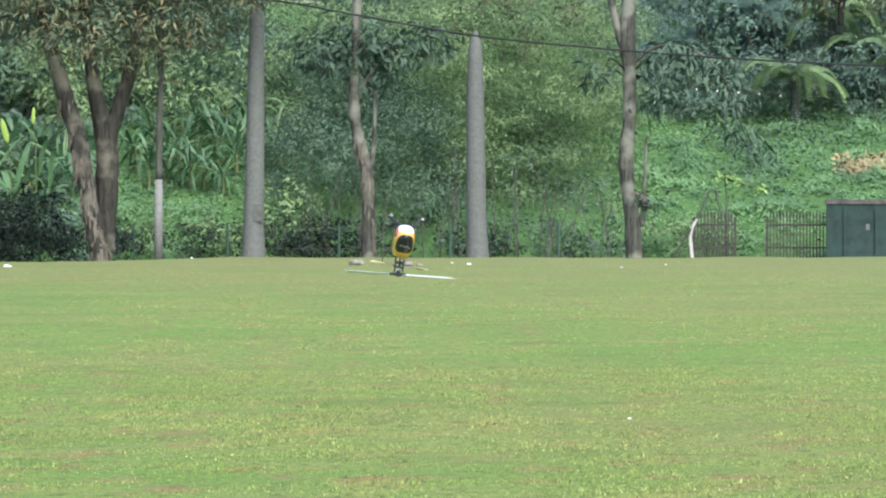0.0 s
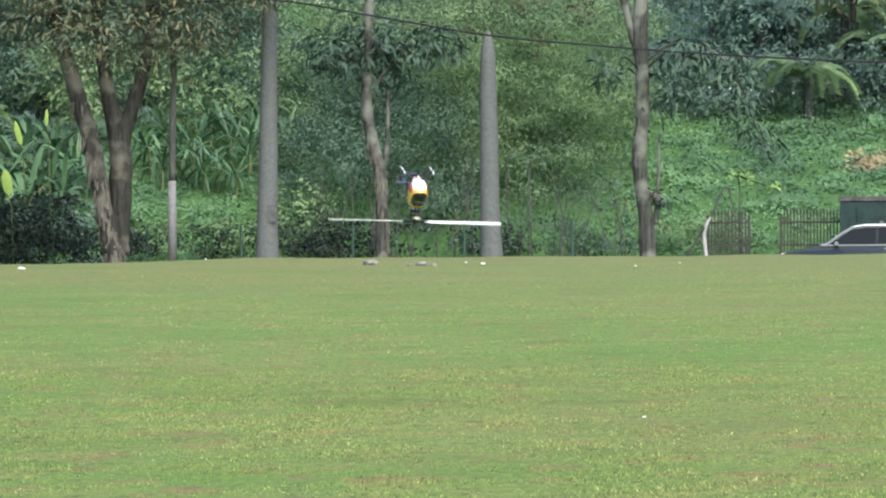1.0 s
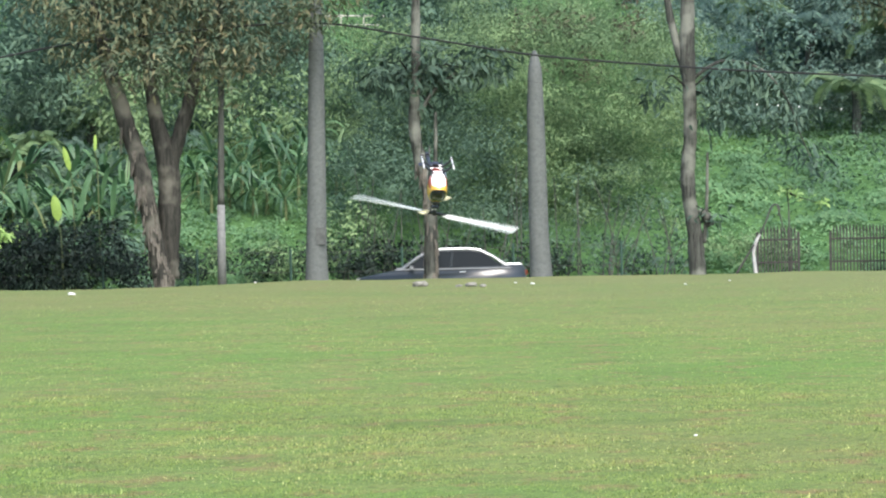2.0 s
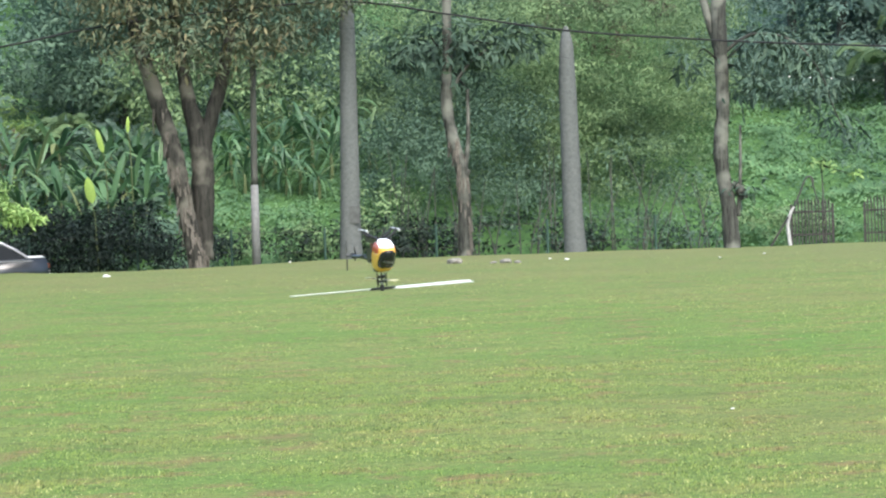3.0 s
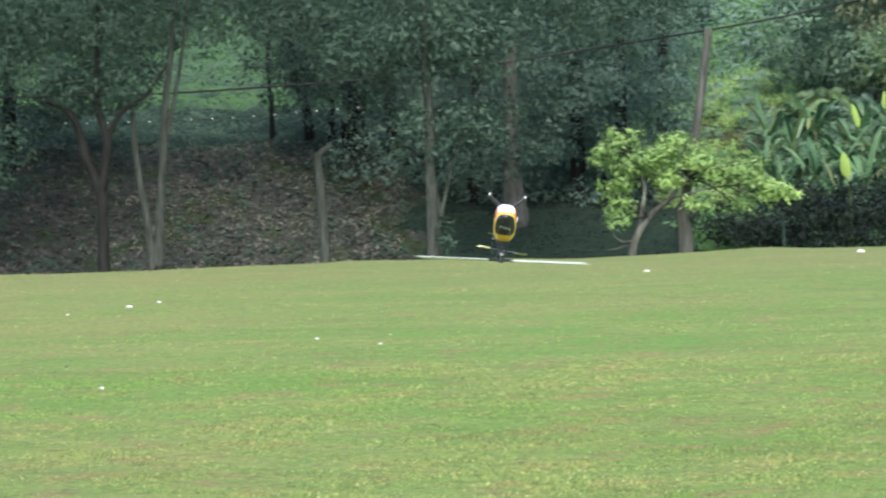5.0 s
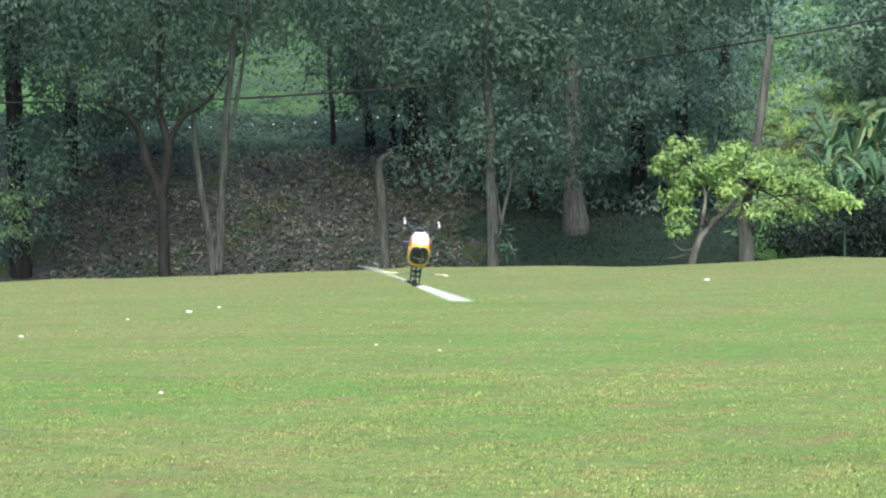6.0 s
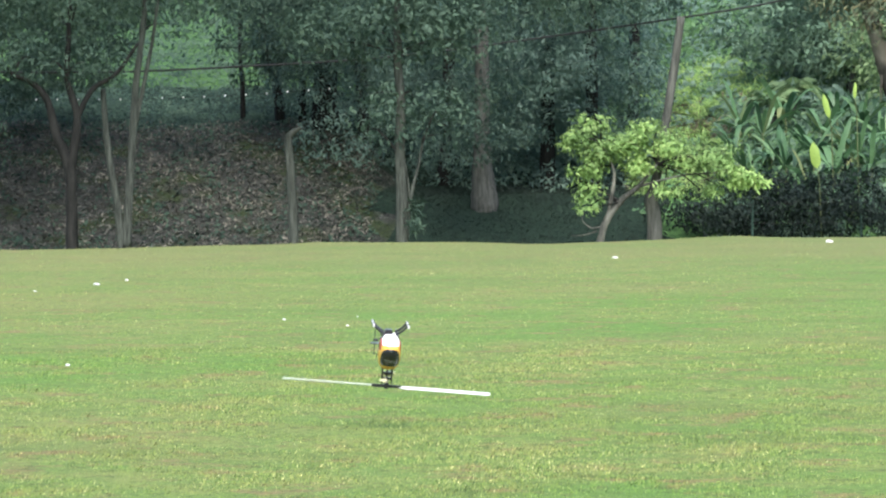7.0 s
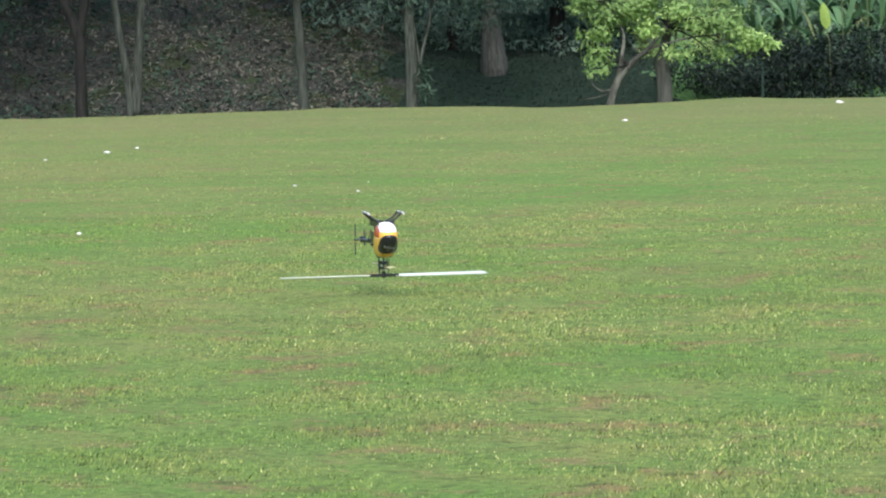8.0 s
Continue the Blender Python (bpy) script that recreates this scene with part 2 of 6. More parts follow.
M = {
    "floor": floor_mat(),
    "field": ground_mat(), "litter": bank_mat(), "slope": slope_mat(),
    "asphalt": plain("asphalt", (0.05, 0.05, 0.052), 0.85, 0, 0.3),
    "palm": bark("palm_bark", (0.098, 0.107, 0.103), (0.135, 0.145, 0.139), 2.6, (1, 1, 1.2)),
    "grey_bark": bark("grey_bark", (0.0174, 0.0186, 0.0168), (0.0848, 0.0885, 0.0762), 5.0, (1, 1, 0.08), (0.1630, 0.1689, 0.1434)),
    "peel_bark": bark("peeling_bark", (0.0198, 0.0204, 0.0179), (0.0561, 0.0548, 0.0467), 3.0, (1, 1, 0.14), (0.1236, 0.1194, 0.0978)),
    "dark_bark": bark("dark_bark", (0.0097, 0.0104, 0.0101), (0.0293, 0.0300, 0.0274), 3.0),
    "loose_bark": bark("loose_bark", (0.05, 0.046, 0.038), (0.17, 0.155, 0.13), 4.0, (1, 1, 0.2)),
    "wood_post": bark("weathered_post", (0.0384, 0.0411, 0.0366), (0.1056, 0.1102, 0.0960), 3.0),
    "concrete": plain("concrete", (0.155, 0.16, 0.155), 0.85, 0, 0.2, 9),
    "stem": plain("green_stem", (0.10, 0.13, 0.05), 0.6),
    # most leaf blues below are raised to stand in for haze
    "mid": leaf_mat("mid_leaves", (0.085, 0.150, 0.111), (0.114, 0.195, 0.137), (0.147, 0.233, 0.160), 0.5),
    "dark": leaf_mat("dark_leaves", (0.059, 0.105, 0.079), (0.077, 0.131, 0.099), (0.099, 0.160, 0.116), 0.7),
    # paler and bluer, with distance haze put into the leaf colour
    "hill": leaf_mat("hazy_leaves", (0.16, 0.26, 0.225), (0.19, 0.295, 0.255), (0.22, 0.325, 0.275), 0.85),
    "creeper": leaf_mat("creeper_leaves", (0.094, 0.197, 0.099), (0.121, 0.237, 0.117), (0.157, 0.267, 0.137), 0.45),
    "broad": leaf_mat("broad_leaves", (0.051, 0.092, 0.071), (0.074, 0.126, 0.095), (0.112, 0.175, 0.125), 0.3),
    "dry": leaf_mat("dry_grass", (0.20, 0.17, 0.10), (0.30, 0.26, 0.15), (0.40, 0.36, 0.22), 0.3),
    # near-black leaves: shade from overhead is put into their colour
    "hedge": leaf_mat("shaded_leaves", (0.014, 0.026, 0.022), (0.020, 0.034, 0.028), (0.027, 0.044, 0.034), 0.2),
    # the wood's shade is put into this darker bark colour
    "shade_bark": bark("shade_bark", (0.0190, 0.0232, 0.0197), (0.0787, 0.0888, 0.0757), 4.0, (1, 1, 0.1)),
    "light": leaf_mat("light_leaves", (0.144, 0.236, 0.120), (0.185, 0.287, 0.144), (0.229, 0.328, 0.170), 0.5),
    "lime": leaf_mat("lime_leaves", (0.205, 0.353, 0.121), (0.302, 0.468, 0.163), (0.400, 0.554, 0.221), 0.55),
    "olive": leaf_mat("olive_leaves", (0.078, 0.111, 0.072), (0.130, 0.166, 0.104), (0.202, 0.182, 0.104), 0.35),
    "banana": banana_mat(),
    "pale_leaf": plain("young_leaf", (0.28, 0.42, 0.09), 0.4),
    "blade_grass": blade_mat(),
    "yellow": plain("yellow_gelcoat", (0.74, 0.41, 0.06), 0.22, 0, 0.04),
    "white": plain("white_gelcoat", (0.85, 0.85, 0.83), 0.25, 0, 0.03),
    "orange": plain("orange_stripe", (0.42, 0.075, 0.02), 0.25, 0, 0.05),
    "worn_mark": plain("worn_mark", (0.22, 0.23, 0.25), 0.5, 0, 0.2),
    "engine_red": plain("red_brown_casing", (0.16, 0.035, 0.02), 0.5, 0, 0.3, 60),
    "window": plain("tinted_canopy", (0.012, 0.013, 0.016), 0.15, 0, 0.1),
    "carbon": plain("carbon_fibre", (0.018, 0.018, 0.02), 0.35, 0, 0.3, 150),
    "alloy": plain("alloy", (0.45, 0.46, 0.48), 0.3, 1.0, 0.1),
    "rotor_white": plain("blade_white", (0.60, 0.64, 0.58), 0.35, 0, 0.05),
    "paddle": plain("paddle_cream", (0.72, 0.68, 0.42), 0.4, 0, 0.05),
    "car_paint": plain("dark_car_paint", (0.018, 0.025, 0.028), 0.3, 0.0, 0.05),
    # on roof and pillars this silver stands in for reflected sky
    "car_roof": plain("car_trim_and_sky_sheen", (0.32, 0.33, 0.34), 0.3, 0.3, 0.05),
    "glass": plain("car_glass", (0.010, 0.013, 0.014), 0.06, 0, 0.05),
    "rubber": plain("rubber", (0.02, 0.02, 0.02), 0.8),
    "iron": plain("rusty_iron", (0.055, 0.05, 0.045), 0.7, 0.2, 0.5, 12),
    "fence_green": plain("green_post_paint", (0.03, 0.07, 0.05), 0.5),
    "skip_green": plain("green_container_paint", (0.022, 0.05, 0.042), 0.85, 0, 0.35, 3),
    "skip_rim": plain("worn_rim", (0.10, 0.09, 0.085), 0.7, 0.1, 0.5, 6),
    "cable": plain("black_cable", (0.012, 0.013, 0.014), 0.9),
    "rail": plain("rail_paint", (0.5, 0.48, 0.42), 0.6),
    "stone": plain("pale_stone", (0.19, 0.185, 0.155), 0.85, 0, 0.3, 14),
    "stone_pale": plain("pale_pole_paint", (0.42, 0.42, 0.39), 0.7, 0, 0.2, 8),
    "skid_white": plain("skid_white", (0.62, 0.62, 0.6), 0.4, 0, 0.08),
    "plaque": plain("weathered_plaque", (0.07, 0.075, 0.07), 0.7, 0, 0.3, 9),
    "car_glint_trim": plain("car_trim_and_glint", (0.6, 0.62, 0.63), 0.3, 0.6, 0.05),
    "bead": plain("bead_white", (0.8, 0.8, 0.78), 0.3, 0, 0.05),
    "paper": plain("white_litter", (0.68, 0.68, 0.64), 0.6, 0, 0.06),
    "fallen": leaf_mat("fallen_leaves", (0.05, 0.053, 0.045), (0.095, 0.097, 0.082), (0.28, 0.27, 0.235), 0.1),
    "straw": leaf_mat("straw_leaves", (0.06, 0.055, 0.035), (0.11, 0.10, 0.065), (0.18, 0.165, 0.12), 0.3),
}


M["car_paint"].node_tree.nodes["Principled BSDF"].inputs["Coat Weight"].default_value = 0.5
M["glass"].node_tree.nodes["Principled BSDF"].inputs["Specular IOR Level"].default_value = 0.15


# ---- building helpers ----
def place(u, d, drop=None, z=0.0):
    """World place at bearing u, distance d, fitted to the camera's view; drop: bearing units below eye level."""
    a = (u - 784.0) / FOC
    if drop is not None:
        z = EYE - drop * d / FOC
    return Vector((d * math.sin(a), d * math.cos(a), z))


def mesh_ob(name, verts, faces, material, parent=None, label="", smooth=False):
    me = bpy.data.meshes.new(name)
    me.from_pydata([tuple(v) for v in verts], [], faces)
    me.materials.append(material)
    if smooth:
        me.polygons.foreach_set("use_smooth", [True] * len(me.polygons))
    ob = new(name, me)
    if parent:
        ob.parent = parent
    return tagged(ob, label)


def part(name, bm, material, parent, label="", smooth=False):
    me = bpy.data.meshes.new(name)
    bm.normal_update()
    bm.to_mesh(me)
    bm.free()
    me.materials.append(material)
    if smooth:
        me.polygons.foreach_set("use_smooth", [True] * len(me.polygons))
    ob = new(name, me)
    ob.parent = parent
    return tagged(ob, label)


def thing(name, m, label, category, group="", kind=""):
    ob = new(name)
    ob.matrix_basis = m if isinstance(m, Matrix) else Matrix.Translation(m)
    ob.empty_display_size = 0.2
    return tagged(ob, label, category, group, kind)


def box(size, at=(0, 0, 0), bev=0.0, turn=None):
    bm = bmesh.new()
    add_box(bm, size, at, turn)
    if bev:
        bmesh.ops.bevel(bm, geom=bm.edges[:], offset=bev, segments=2, affect="EDGES")
    return bm


def add_box(bm, size, at=(0, 0, 0), turn=None):
    m = Matrix.Translation(at) @ (turn.to_4x4() if turn else Matrix.Identity(4)) @ Matrix.Diagonal((*size, 1))
    bmesh.ops.create_cube(bm, size=1.0, matrix=m)


def tube(points, radii, seg=8, rough=0.0, rng=None, cap=True):
    """Verts and faces of a tapering tube along points."""
    pts = [Vector(p) for p in points]
    vs, fs = [], []
    for i, p in enumerate(pts):
        t = (pts[min(i + 1, len(pts) - 1)] - pts[max(i - 1, 0)]).normalized()
        a = t.cross(Vector((0.13, 1, 0.07))).normalized()
        b = t.cross(a)
        for k in range(seg):
            w = 2 * math.pi * k / seg
            r = radii[i] * (1 + (rng.uniform(-rough, rough) if rng else 0))
            vs.append(p + a * math.cos(w) * r + b * math.sin(w) * r)
    for i in range(len(pts) - 1):
        for k in range(seg):
            k2 = (k + 1) % seg
            fs.append((i * seg + k, i * seg + k2, (i + 1) * seg + k2, (i + 1) * seg + k))
    if cap:
        fs.append(tuple(range(seg))[::-1])
        fs.append(tuple((len(pts) - 1) * seg + k for k in range(seg)))
    return vs, fs


def join(parts):
    vs, fs = [], []
    for v, f in parts:
        n = len(vs)
        vs += v
        fs += [tuple(i + n for i in q) for q in f]
    return vs, fs


def resample(points, radii, n):
    """Smooth a polyline into n points with matching radii."""
    p = np.array([tuple(q) for q in points], float)
    s = np.linspace(0, len(p) - 1, n)
    out, rr = [], []
    for x in s:
        i = min(int(x), len(p) - 2)
        f = x - i
        p0, p1, p2, p3 = p[max(i - 1, 0)], p[i], p[i + 1], p[min(i + 2, len(p) - 1)]
        q = 0.5 * ((2 * p1) + (p2 - p0) * f + (2 * p0 - 5 * p1 + 4 * p2 - p3) * f * f + (3 * p1 - p0 - 3 * p2 + p3) * f ** 3)
        out.append(Vector(q))
        rr.append(radii[i] * (1 - f) + radii[i + 1] * f)
    return out, rr


def quads_ob(name, V, material, parent=None, label=""):
    """One mesh of folded leaves; V is (n, 4, 3): stalk, side, tip, side."""
    V, S = V if isinstance(V, tuple) else (V, None)
    n = len(V)
    me = bpy.data.meshes.new(name)
    me.vertices.add(4 * n)
    me.vertices.foreach_set("co", V.reshape(-1).astype(np.float32))
    idx = (np.arange(n)[:, None] * 4 + np.array([0, 1, 2, 0, 2, 3])).reshape(-1).astype(np.int32)
    me.loops.add(6 * n)
    me.loops.foreach_set("vertex_index", idx)
    me.polygons.add(2 * n)
    me.polygons.foreach_set("loop_start", np.arange(0, 6 * n, 3, dtype=np.int32))
    me.update(calc_edges=True)
    if S is not None:
        # leaves take the light of the tuft that they stand in
        at = me.attributes.new("custom_normal", "FLOAT_VECTOR", "POINT")
        at.data.foreach_set("vector", np.repeat(S, 4, axis=0).reshape(-1).astype(np.float32))
    me.materials.append(material)
    ob = new(name, me)
    if parent:
        ob.parent = parent
    return tagged(ob, label)


def leaves(PN, size, rng, droop=0.3, aspect=0.45, rough=0.5):
    """Folded leaves with their stalks at points P, facing outwards along N."""
    P, N = PN
    n = len(P)
    nn = N * 0.75 + np.array((0, 0, 0.5)) + rng.normal(size=(n, 3)) * rough
    nn /= np.linalg.norm(nn, axis=1)[:, None] + 1e-9
    d = rng.normal(size=(n, 3)) + N * 0.3
    d[:, 2] -= droop
    d -= nn * np.sum(d * nn, axis=1)[:, None]
    d /= np.linalg.norm(d, axis=1)[:, None] + 1e-9
    s = np.cross(d, nn)
    L = size * rng.uniform(0.6, 1.35, size=(n, 1))
    mid = P + d * L * 0.45 + nn * L * 0.07
    soft = nn * 0.45 + N * 0.6 + np.array((0, 0, 0.35))
    soft /= np.linalg.norm(soft, axis=1)[:, None] + 1e-9
    return np.stack([P, mid + s * L * aspect * 0.5, P + d * L - nn * L * 0.08, mid - s * L * aspect * 0.5], axis=1), soft


def clumped(blobs, per_m3, rng, sub=0.35, k=14, shell=0.5):
    """Points in small tufts, spread through ellipsoids (centre, radii), with the way outwards at each."""
    out, nor = [], []
    for c, r in blobs:
        r = np.array(r, float)
        m = max(3, int(per_m3 * r[0] * r[1] * r[2]))
        d = rng.normal(size=(m, 3))
        d /= np.linalg.norm(d, axis=1)[:, None]
        rad = rng.uniform(shell, 1.05, size=(m, 1)) ** 0.8
        c0 = np.array(c) + d * rad * r
        o = rng.normal(size=(m, k, 3)) * sub * rng.uniform(0.5, 1.2, size=(m, 1, 1))
        o[:, :, 2] *= 0.6
        out.append((c0[:, None, :] + o).reshape(-1, 3))
        q = d[:, None, :] * 0.6 + o / sub * 0.6
        nor.append(q.reshape(-1, 3))
    return np.concatenate(out), np.concatenate(nor)


def tris_ob(name, V, material):
    n = len(V)
    me = bpy.data.meshes.new(name)
    me.vertices.add(3 * n)
    me.vertices.foreach_set("co", V.reshape(-1).astype(np.float32))
    me.loops.add(3 * n)
    me.loops.foreach_set("vertex_index", np.arange(3 * n, dtype=np.int32))
    me.polygons.add(n)
    me.polygons.foreach_set("loop_start", np.arange(0, 3 * n, 3, dtype=np.int32))
    me.update(calc_edges=True)
    me.materials.append(material)
    return new(name, me)


# ---- ground ----
def smooth(a, b, x):
    t = min(1.0, max(0.0, (x - a) / (b - a)))
    return t * t * (3 - 2 * t)


def RIM(u):
    """Distance of the field's rim, bearing by bearing, set to fit the camera's view."""
    return float(np.interp(u, (-1600, -1450, -1000, -930, -740, -450, -150, -20, 80, 400, 900, 1500), (75.5, 76.5, 79.0, 81.5, 79.0, 78.5, 84.5, 81.5, 85.0, 87.0, 87.5, 89.0)))


def height(x, y):
    """The field is flat up to its rim, dips to the road, and rises behind it as a bank and a hill."""
    d = math.hypot(x, y)
    u = 784 + FOC * math.atan2(x, y) if y > 0 else 5000.0 * (1 if x > 0 else -1)
    rim = RIM(u) + 0.4 * math.sin(u * 0.029 + 1)
    n = noise.noise((x * 0.12, y * 0.12, 0.0)) * 0.06 * smooth(30, 70, d)
    lip = 0.10 * math.exp(-((d - rim + 1.5) / 2.0) ** 2) * noise.noise((x * 0.3, 3.1, 0.0))
    z = n + lip - 0.80 * smooth(rim, rim + 7, d)
    left = 1 - smooth(-420, -150, u)
    bank = 1 - smooth(-880, -700, u)
    z += left * 1.6 * smooth(98, 104, d) + bank * 2.0 * smooth(101, 108, d) + left * (1 - bank) * 1.2 * smooth(105, 125, d)
    z += left * 0.20 * max(0.0, d - 108)
    up = max(0.0, d - 100.5)
    z += (1 - left) * (0.30 * up + 0.8 * smooth(100, 106, d)) * (1 + 0.12 * noise.noise((x * 0.05, y * 0.05, 2.0)))
    if d > 101:
        z += 0.5 * noise.noise((x * 0.14, y * 0.14, 5.0)) * smooth(101, 112, d)
    if d > 260:
        z = z - (0.3 * (1 - left) + 0.2 * left) * (d - 260)
    return z


def build_ground():
    xs = np.unique(np.concatenate([np.linspace(-900, -70, 14), np.linspace(-70, 50, 121), np.linspace(50, 900, 14)]))
    ys = np.unique(np.concatenate([np.linspace(-900, 0, 10), np.linspace(0, 76, 60), np.linspace(76, 125, 123), np.linspace(125, 260, 50), np.linspace(260, 1500, 12)]))
    vs = [(x, y, height(x, y)) for y in ys for x in xs]
    w = len(xs)
    fs, kinds = [], []
    for j in range(len(ys) - 1):
        for i in range(w - 1):
            fs.append((j * w + i, j * w + i + 1, (j + 1) * w + i + 1, (j + 1) * w + i))
            x, y = (xs[i] + xs[i + 1]) / 2, (ys[j] + ys[j + 1]) / 2
            d = math.hypot(x, y)
            u = 784 + FOC * math.atan2(x, y) if y > 0 else 9999
            wob = 25 * noise.noise((x * 0.3, y * 0.3, 9.0))
            if d < 98.5:
                k = 0
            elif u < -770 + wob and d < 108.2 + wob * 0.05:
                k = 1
            # ground below the trees takes the colour with shade in it
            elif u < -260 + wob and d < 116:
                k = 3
            else:
                k = 2
            kinds.append(k)
    ob = mesh_ob("ground", vs, fs, M["field"], smooth=True)
    ob.data.materials.append(M["litter"])
    ob.data.materials.append(M["slope"])
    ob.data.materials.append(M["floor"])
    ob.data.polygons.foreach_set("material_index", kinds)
    return tagged(ob, "mown grass field with a bank and hillside behind", "ground", kind="structure")


build_ground()


def build_road():
    vs, fs = [], []
    us = np.linspace(-2600, 2600, 105)
    for u in us:
        for d in (93.0, 98.2):
            p = place(u, d)
            vs.append((p.x, p.y, height(p.x, p.y) + 0.03))
    for i in range(len(us) - 1):
        fs.append((2 * i, 2 * i + 2, 2 * i + 3, 2 * i + 1))
    tagged(mesh_ob("road", vs, fs, M["asphalt"]), "narrow asphalt road below the rim of the field", "road", kind="structure")


build_road()


# ---- helicopter ----
def loft(sections, seg=28):
    """Rings of (x, half width, z centre, half height, squareness)."""
    vs, fs = [], []
    for x, w, zc, h, e in sections:
        for k in range(seg):
            a = 2 * math.pi * k / seg
            c, s = math.cos(a), math.sin(a)
            vs.append(Vector((x, w * math.copysign(abs(c) ** e, c), zc + h * math.copysign(abs(s) ** e, s))))
    for i in range(len(sections) - 1):
        for k in range(seg):
            k2 = (k + 1) % seg
            fs.append((i * seg + k, i * seg + k2, (i + 1) * seg + k2, (i + 1) * seg + k))
    return vs, fs


# x, half width, top, bottom, squareness
SHAPE = ((-0.023, 0.060, -0.130, -0.262, 0.72), (0.008, 0.067, -0.121, -0.292, 0.70), (0.046, 0.071, -0.117, -0.328, 0.68), (0.084, 0.072, -0.121, -0.347, 0.68), (0.114, 0.071, -0.129, -0.344, 0.68),
         (0.144, 0.069, -0.142, -0.337, 0.70), (0.171, 0.065, -0.158, -0.327, 0.72), (0.194, 0.059, -0.176, -0.315, 0.75), (0.213, 0.052, -0.191, -0.304, 0.78),
         (0.228, 0.043, -0.205, -0.294, 0.82), (0.239, 0.033, -0.219, -0.284, 0.88), (0.247, 0.022, -0.232, -0.275, 0.95), (0.252, 0.011, -0.244, -0.264, 1.00), (0.253, 0.003, -0.251, -0.256, 1.00))
CANOPY = []
for s in np.linspace(0, len(SHAPE) - 1, 66):
    k = min(int(s), len(SHAPE) - 2)
    x, w, t, u, e = [p + (q - p) * (s - k) for p, q in zip(SHAPE[k], SHAPE[k + 1])]
    CANOPY.append((x, w, (t + u) / 2, (t - u) / 2, e))


def canopy_parts(root):
    vs, fs = loft(CANOPY, 96)
    cen = Vector((0.08, 0, -0.25))
    groups = {"canopy": [], "belly_panel": [], "window": [], "side_stripe": [], "window_mark": []}
    for f in fs:
        c = sum((vs[i] for i in f), Vector()) / 4
        glazed = c.x > 0.08 and (abs(c.z + 0.210) / 0.062) ** 3 + (abs(c.y) / (0.061 + 0.10 * (c.z + 0.208))) ** 3 < 1.0
        if c.z < -0.290 and abs(c.y) < 0.054 and c.x > 0.04:
            g = "belly_panel"
        elif glazed and abs(c.z + 0.190 + 0.16 * c.y) < 0.0065 and abs(c.y) < 0.034 and int((c.y + 0.034) / 0.0062) % 3 != 2:
            g = "window_mark"
        elif glazed:
            g = "window"
        elif c.x < 0.185 and c.z < -0.262 + 0.10 * max(0, c.x - 0.08):
            g = "side_stripe"
        else:
            g = "canopy"
        groups[g].append(f)
    look_of = {"canopy": ("yellow", "yellow glass-fibre shell"), "belly_panel": ("white", "white underside"), "window": ("window", "dark tinted window"), "side_stripe": ("orange", "orange red flank stripe"),
               "window_mark": ("worn_mark", "grey illegible marking on the window")}
    for g, fl in groups.items():
        used = sorted({i for f in fl for i in f})
        idx = {i: n for n, i in enumerate(used)}
        off = 0.0 if g == "canopy" else 0.001
        pv = [vs[i] + (vs[i] - cen).normalized() * off for i in used]
        ob = mesh_ob(g, pv, [tuple(idx[i] for i in f) for f in fl], M[look_of[g][0]], root, look_of[g][1], smooth=True)
        sol = ob.modifiers.new("thick", "SOLIDIFY")
        sol.thickness = 0.003


def bm_tubes(*runs, seg=8):
    bm = bmesh.new()
    for pts, r in runs:
        v, f = tube(pts, [r] * len(pts), seg)
        bv = [bm.verts.new(p) for p in v]
        for q in f:
            bm.faces.new([bv[i] for i in q])
    return bm


def blade_mesh(r0, r1, chord, thick=0.010, taper=1.0):
    """Aerofoil blade along +y."""
    bm = bmesh.new()
    rings = []
    for y, k in ((r0, 0.45), (r0 + 0.05, 1.0), (r1 * 0.6, 1.0), (r1 - 0.02, taper), (r1, taper * 0.75)):
        ring = []
        for a, h in ((0.35, 0.0), (0.25, 0.5), (-0.1, 0.42), (-0.65, 0.0), (-0.1, -0.30), (0.25, -0.4)):
            ring.append(bm.verts.new((a * chord * k, y, h * thick)))
        rings.append(ring)
    for a, b in zip(rings, rings[1:]):
        for i in range(6):
            j = (i + 1) % 6
            bm.faces.new((a[i], a[j], b[j], b[i]))
    bm.faces.new(rings[0][::-1])
    bm.faces.new(rings[-1])
    bmesh.ops.recalc_face_normals(bm, faces=bm.faces[:])
    return bm


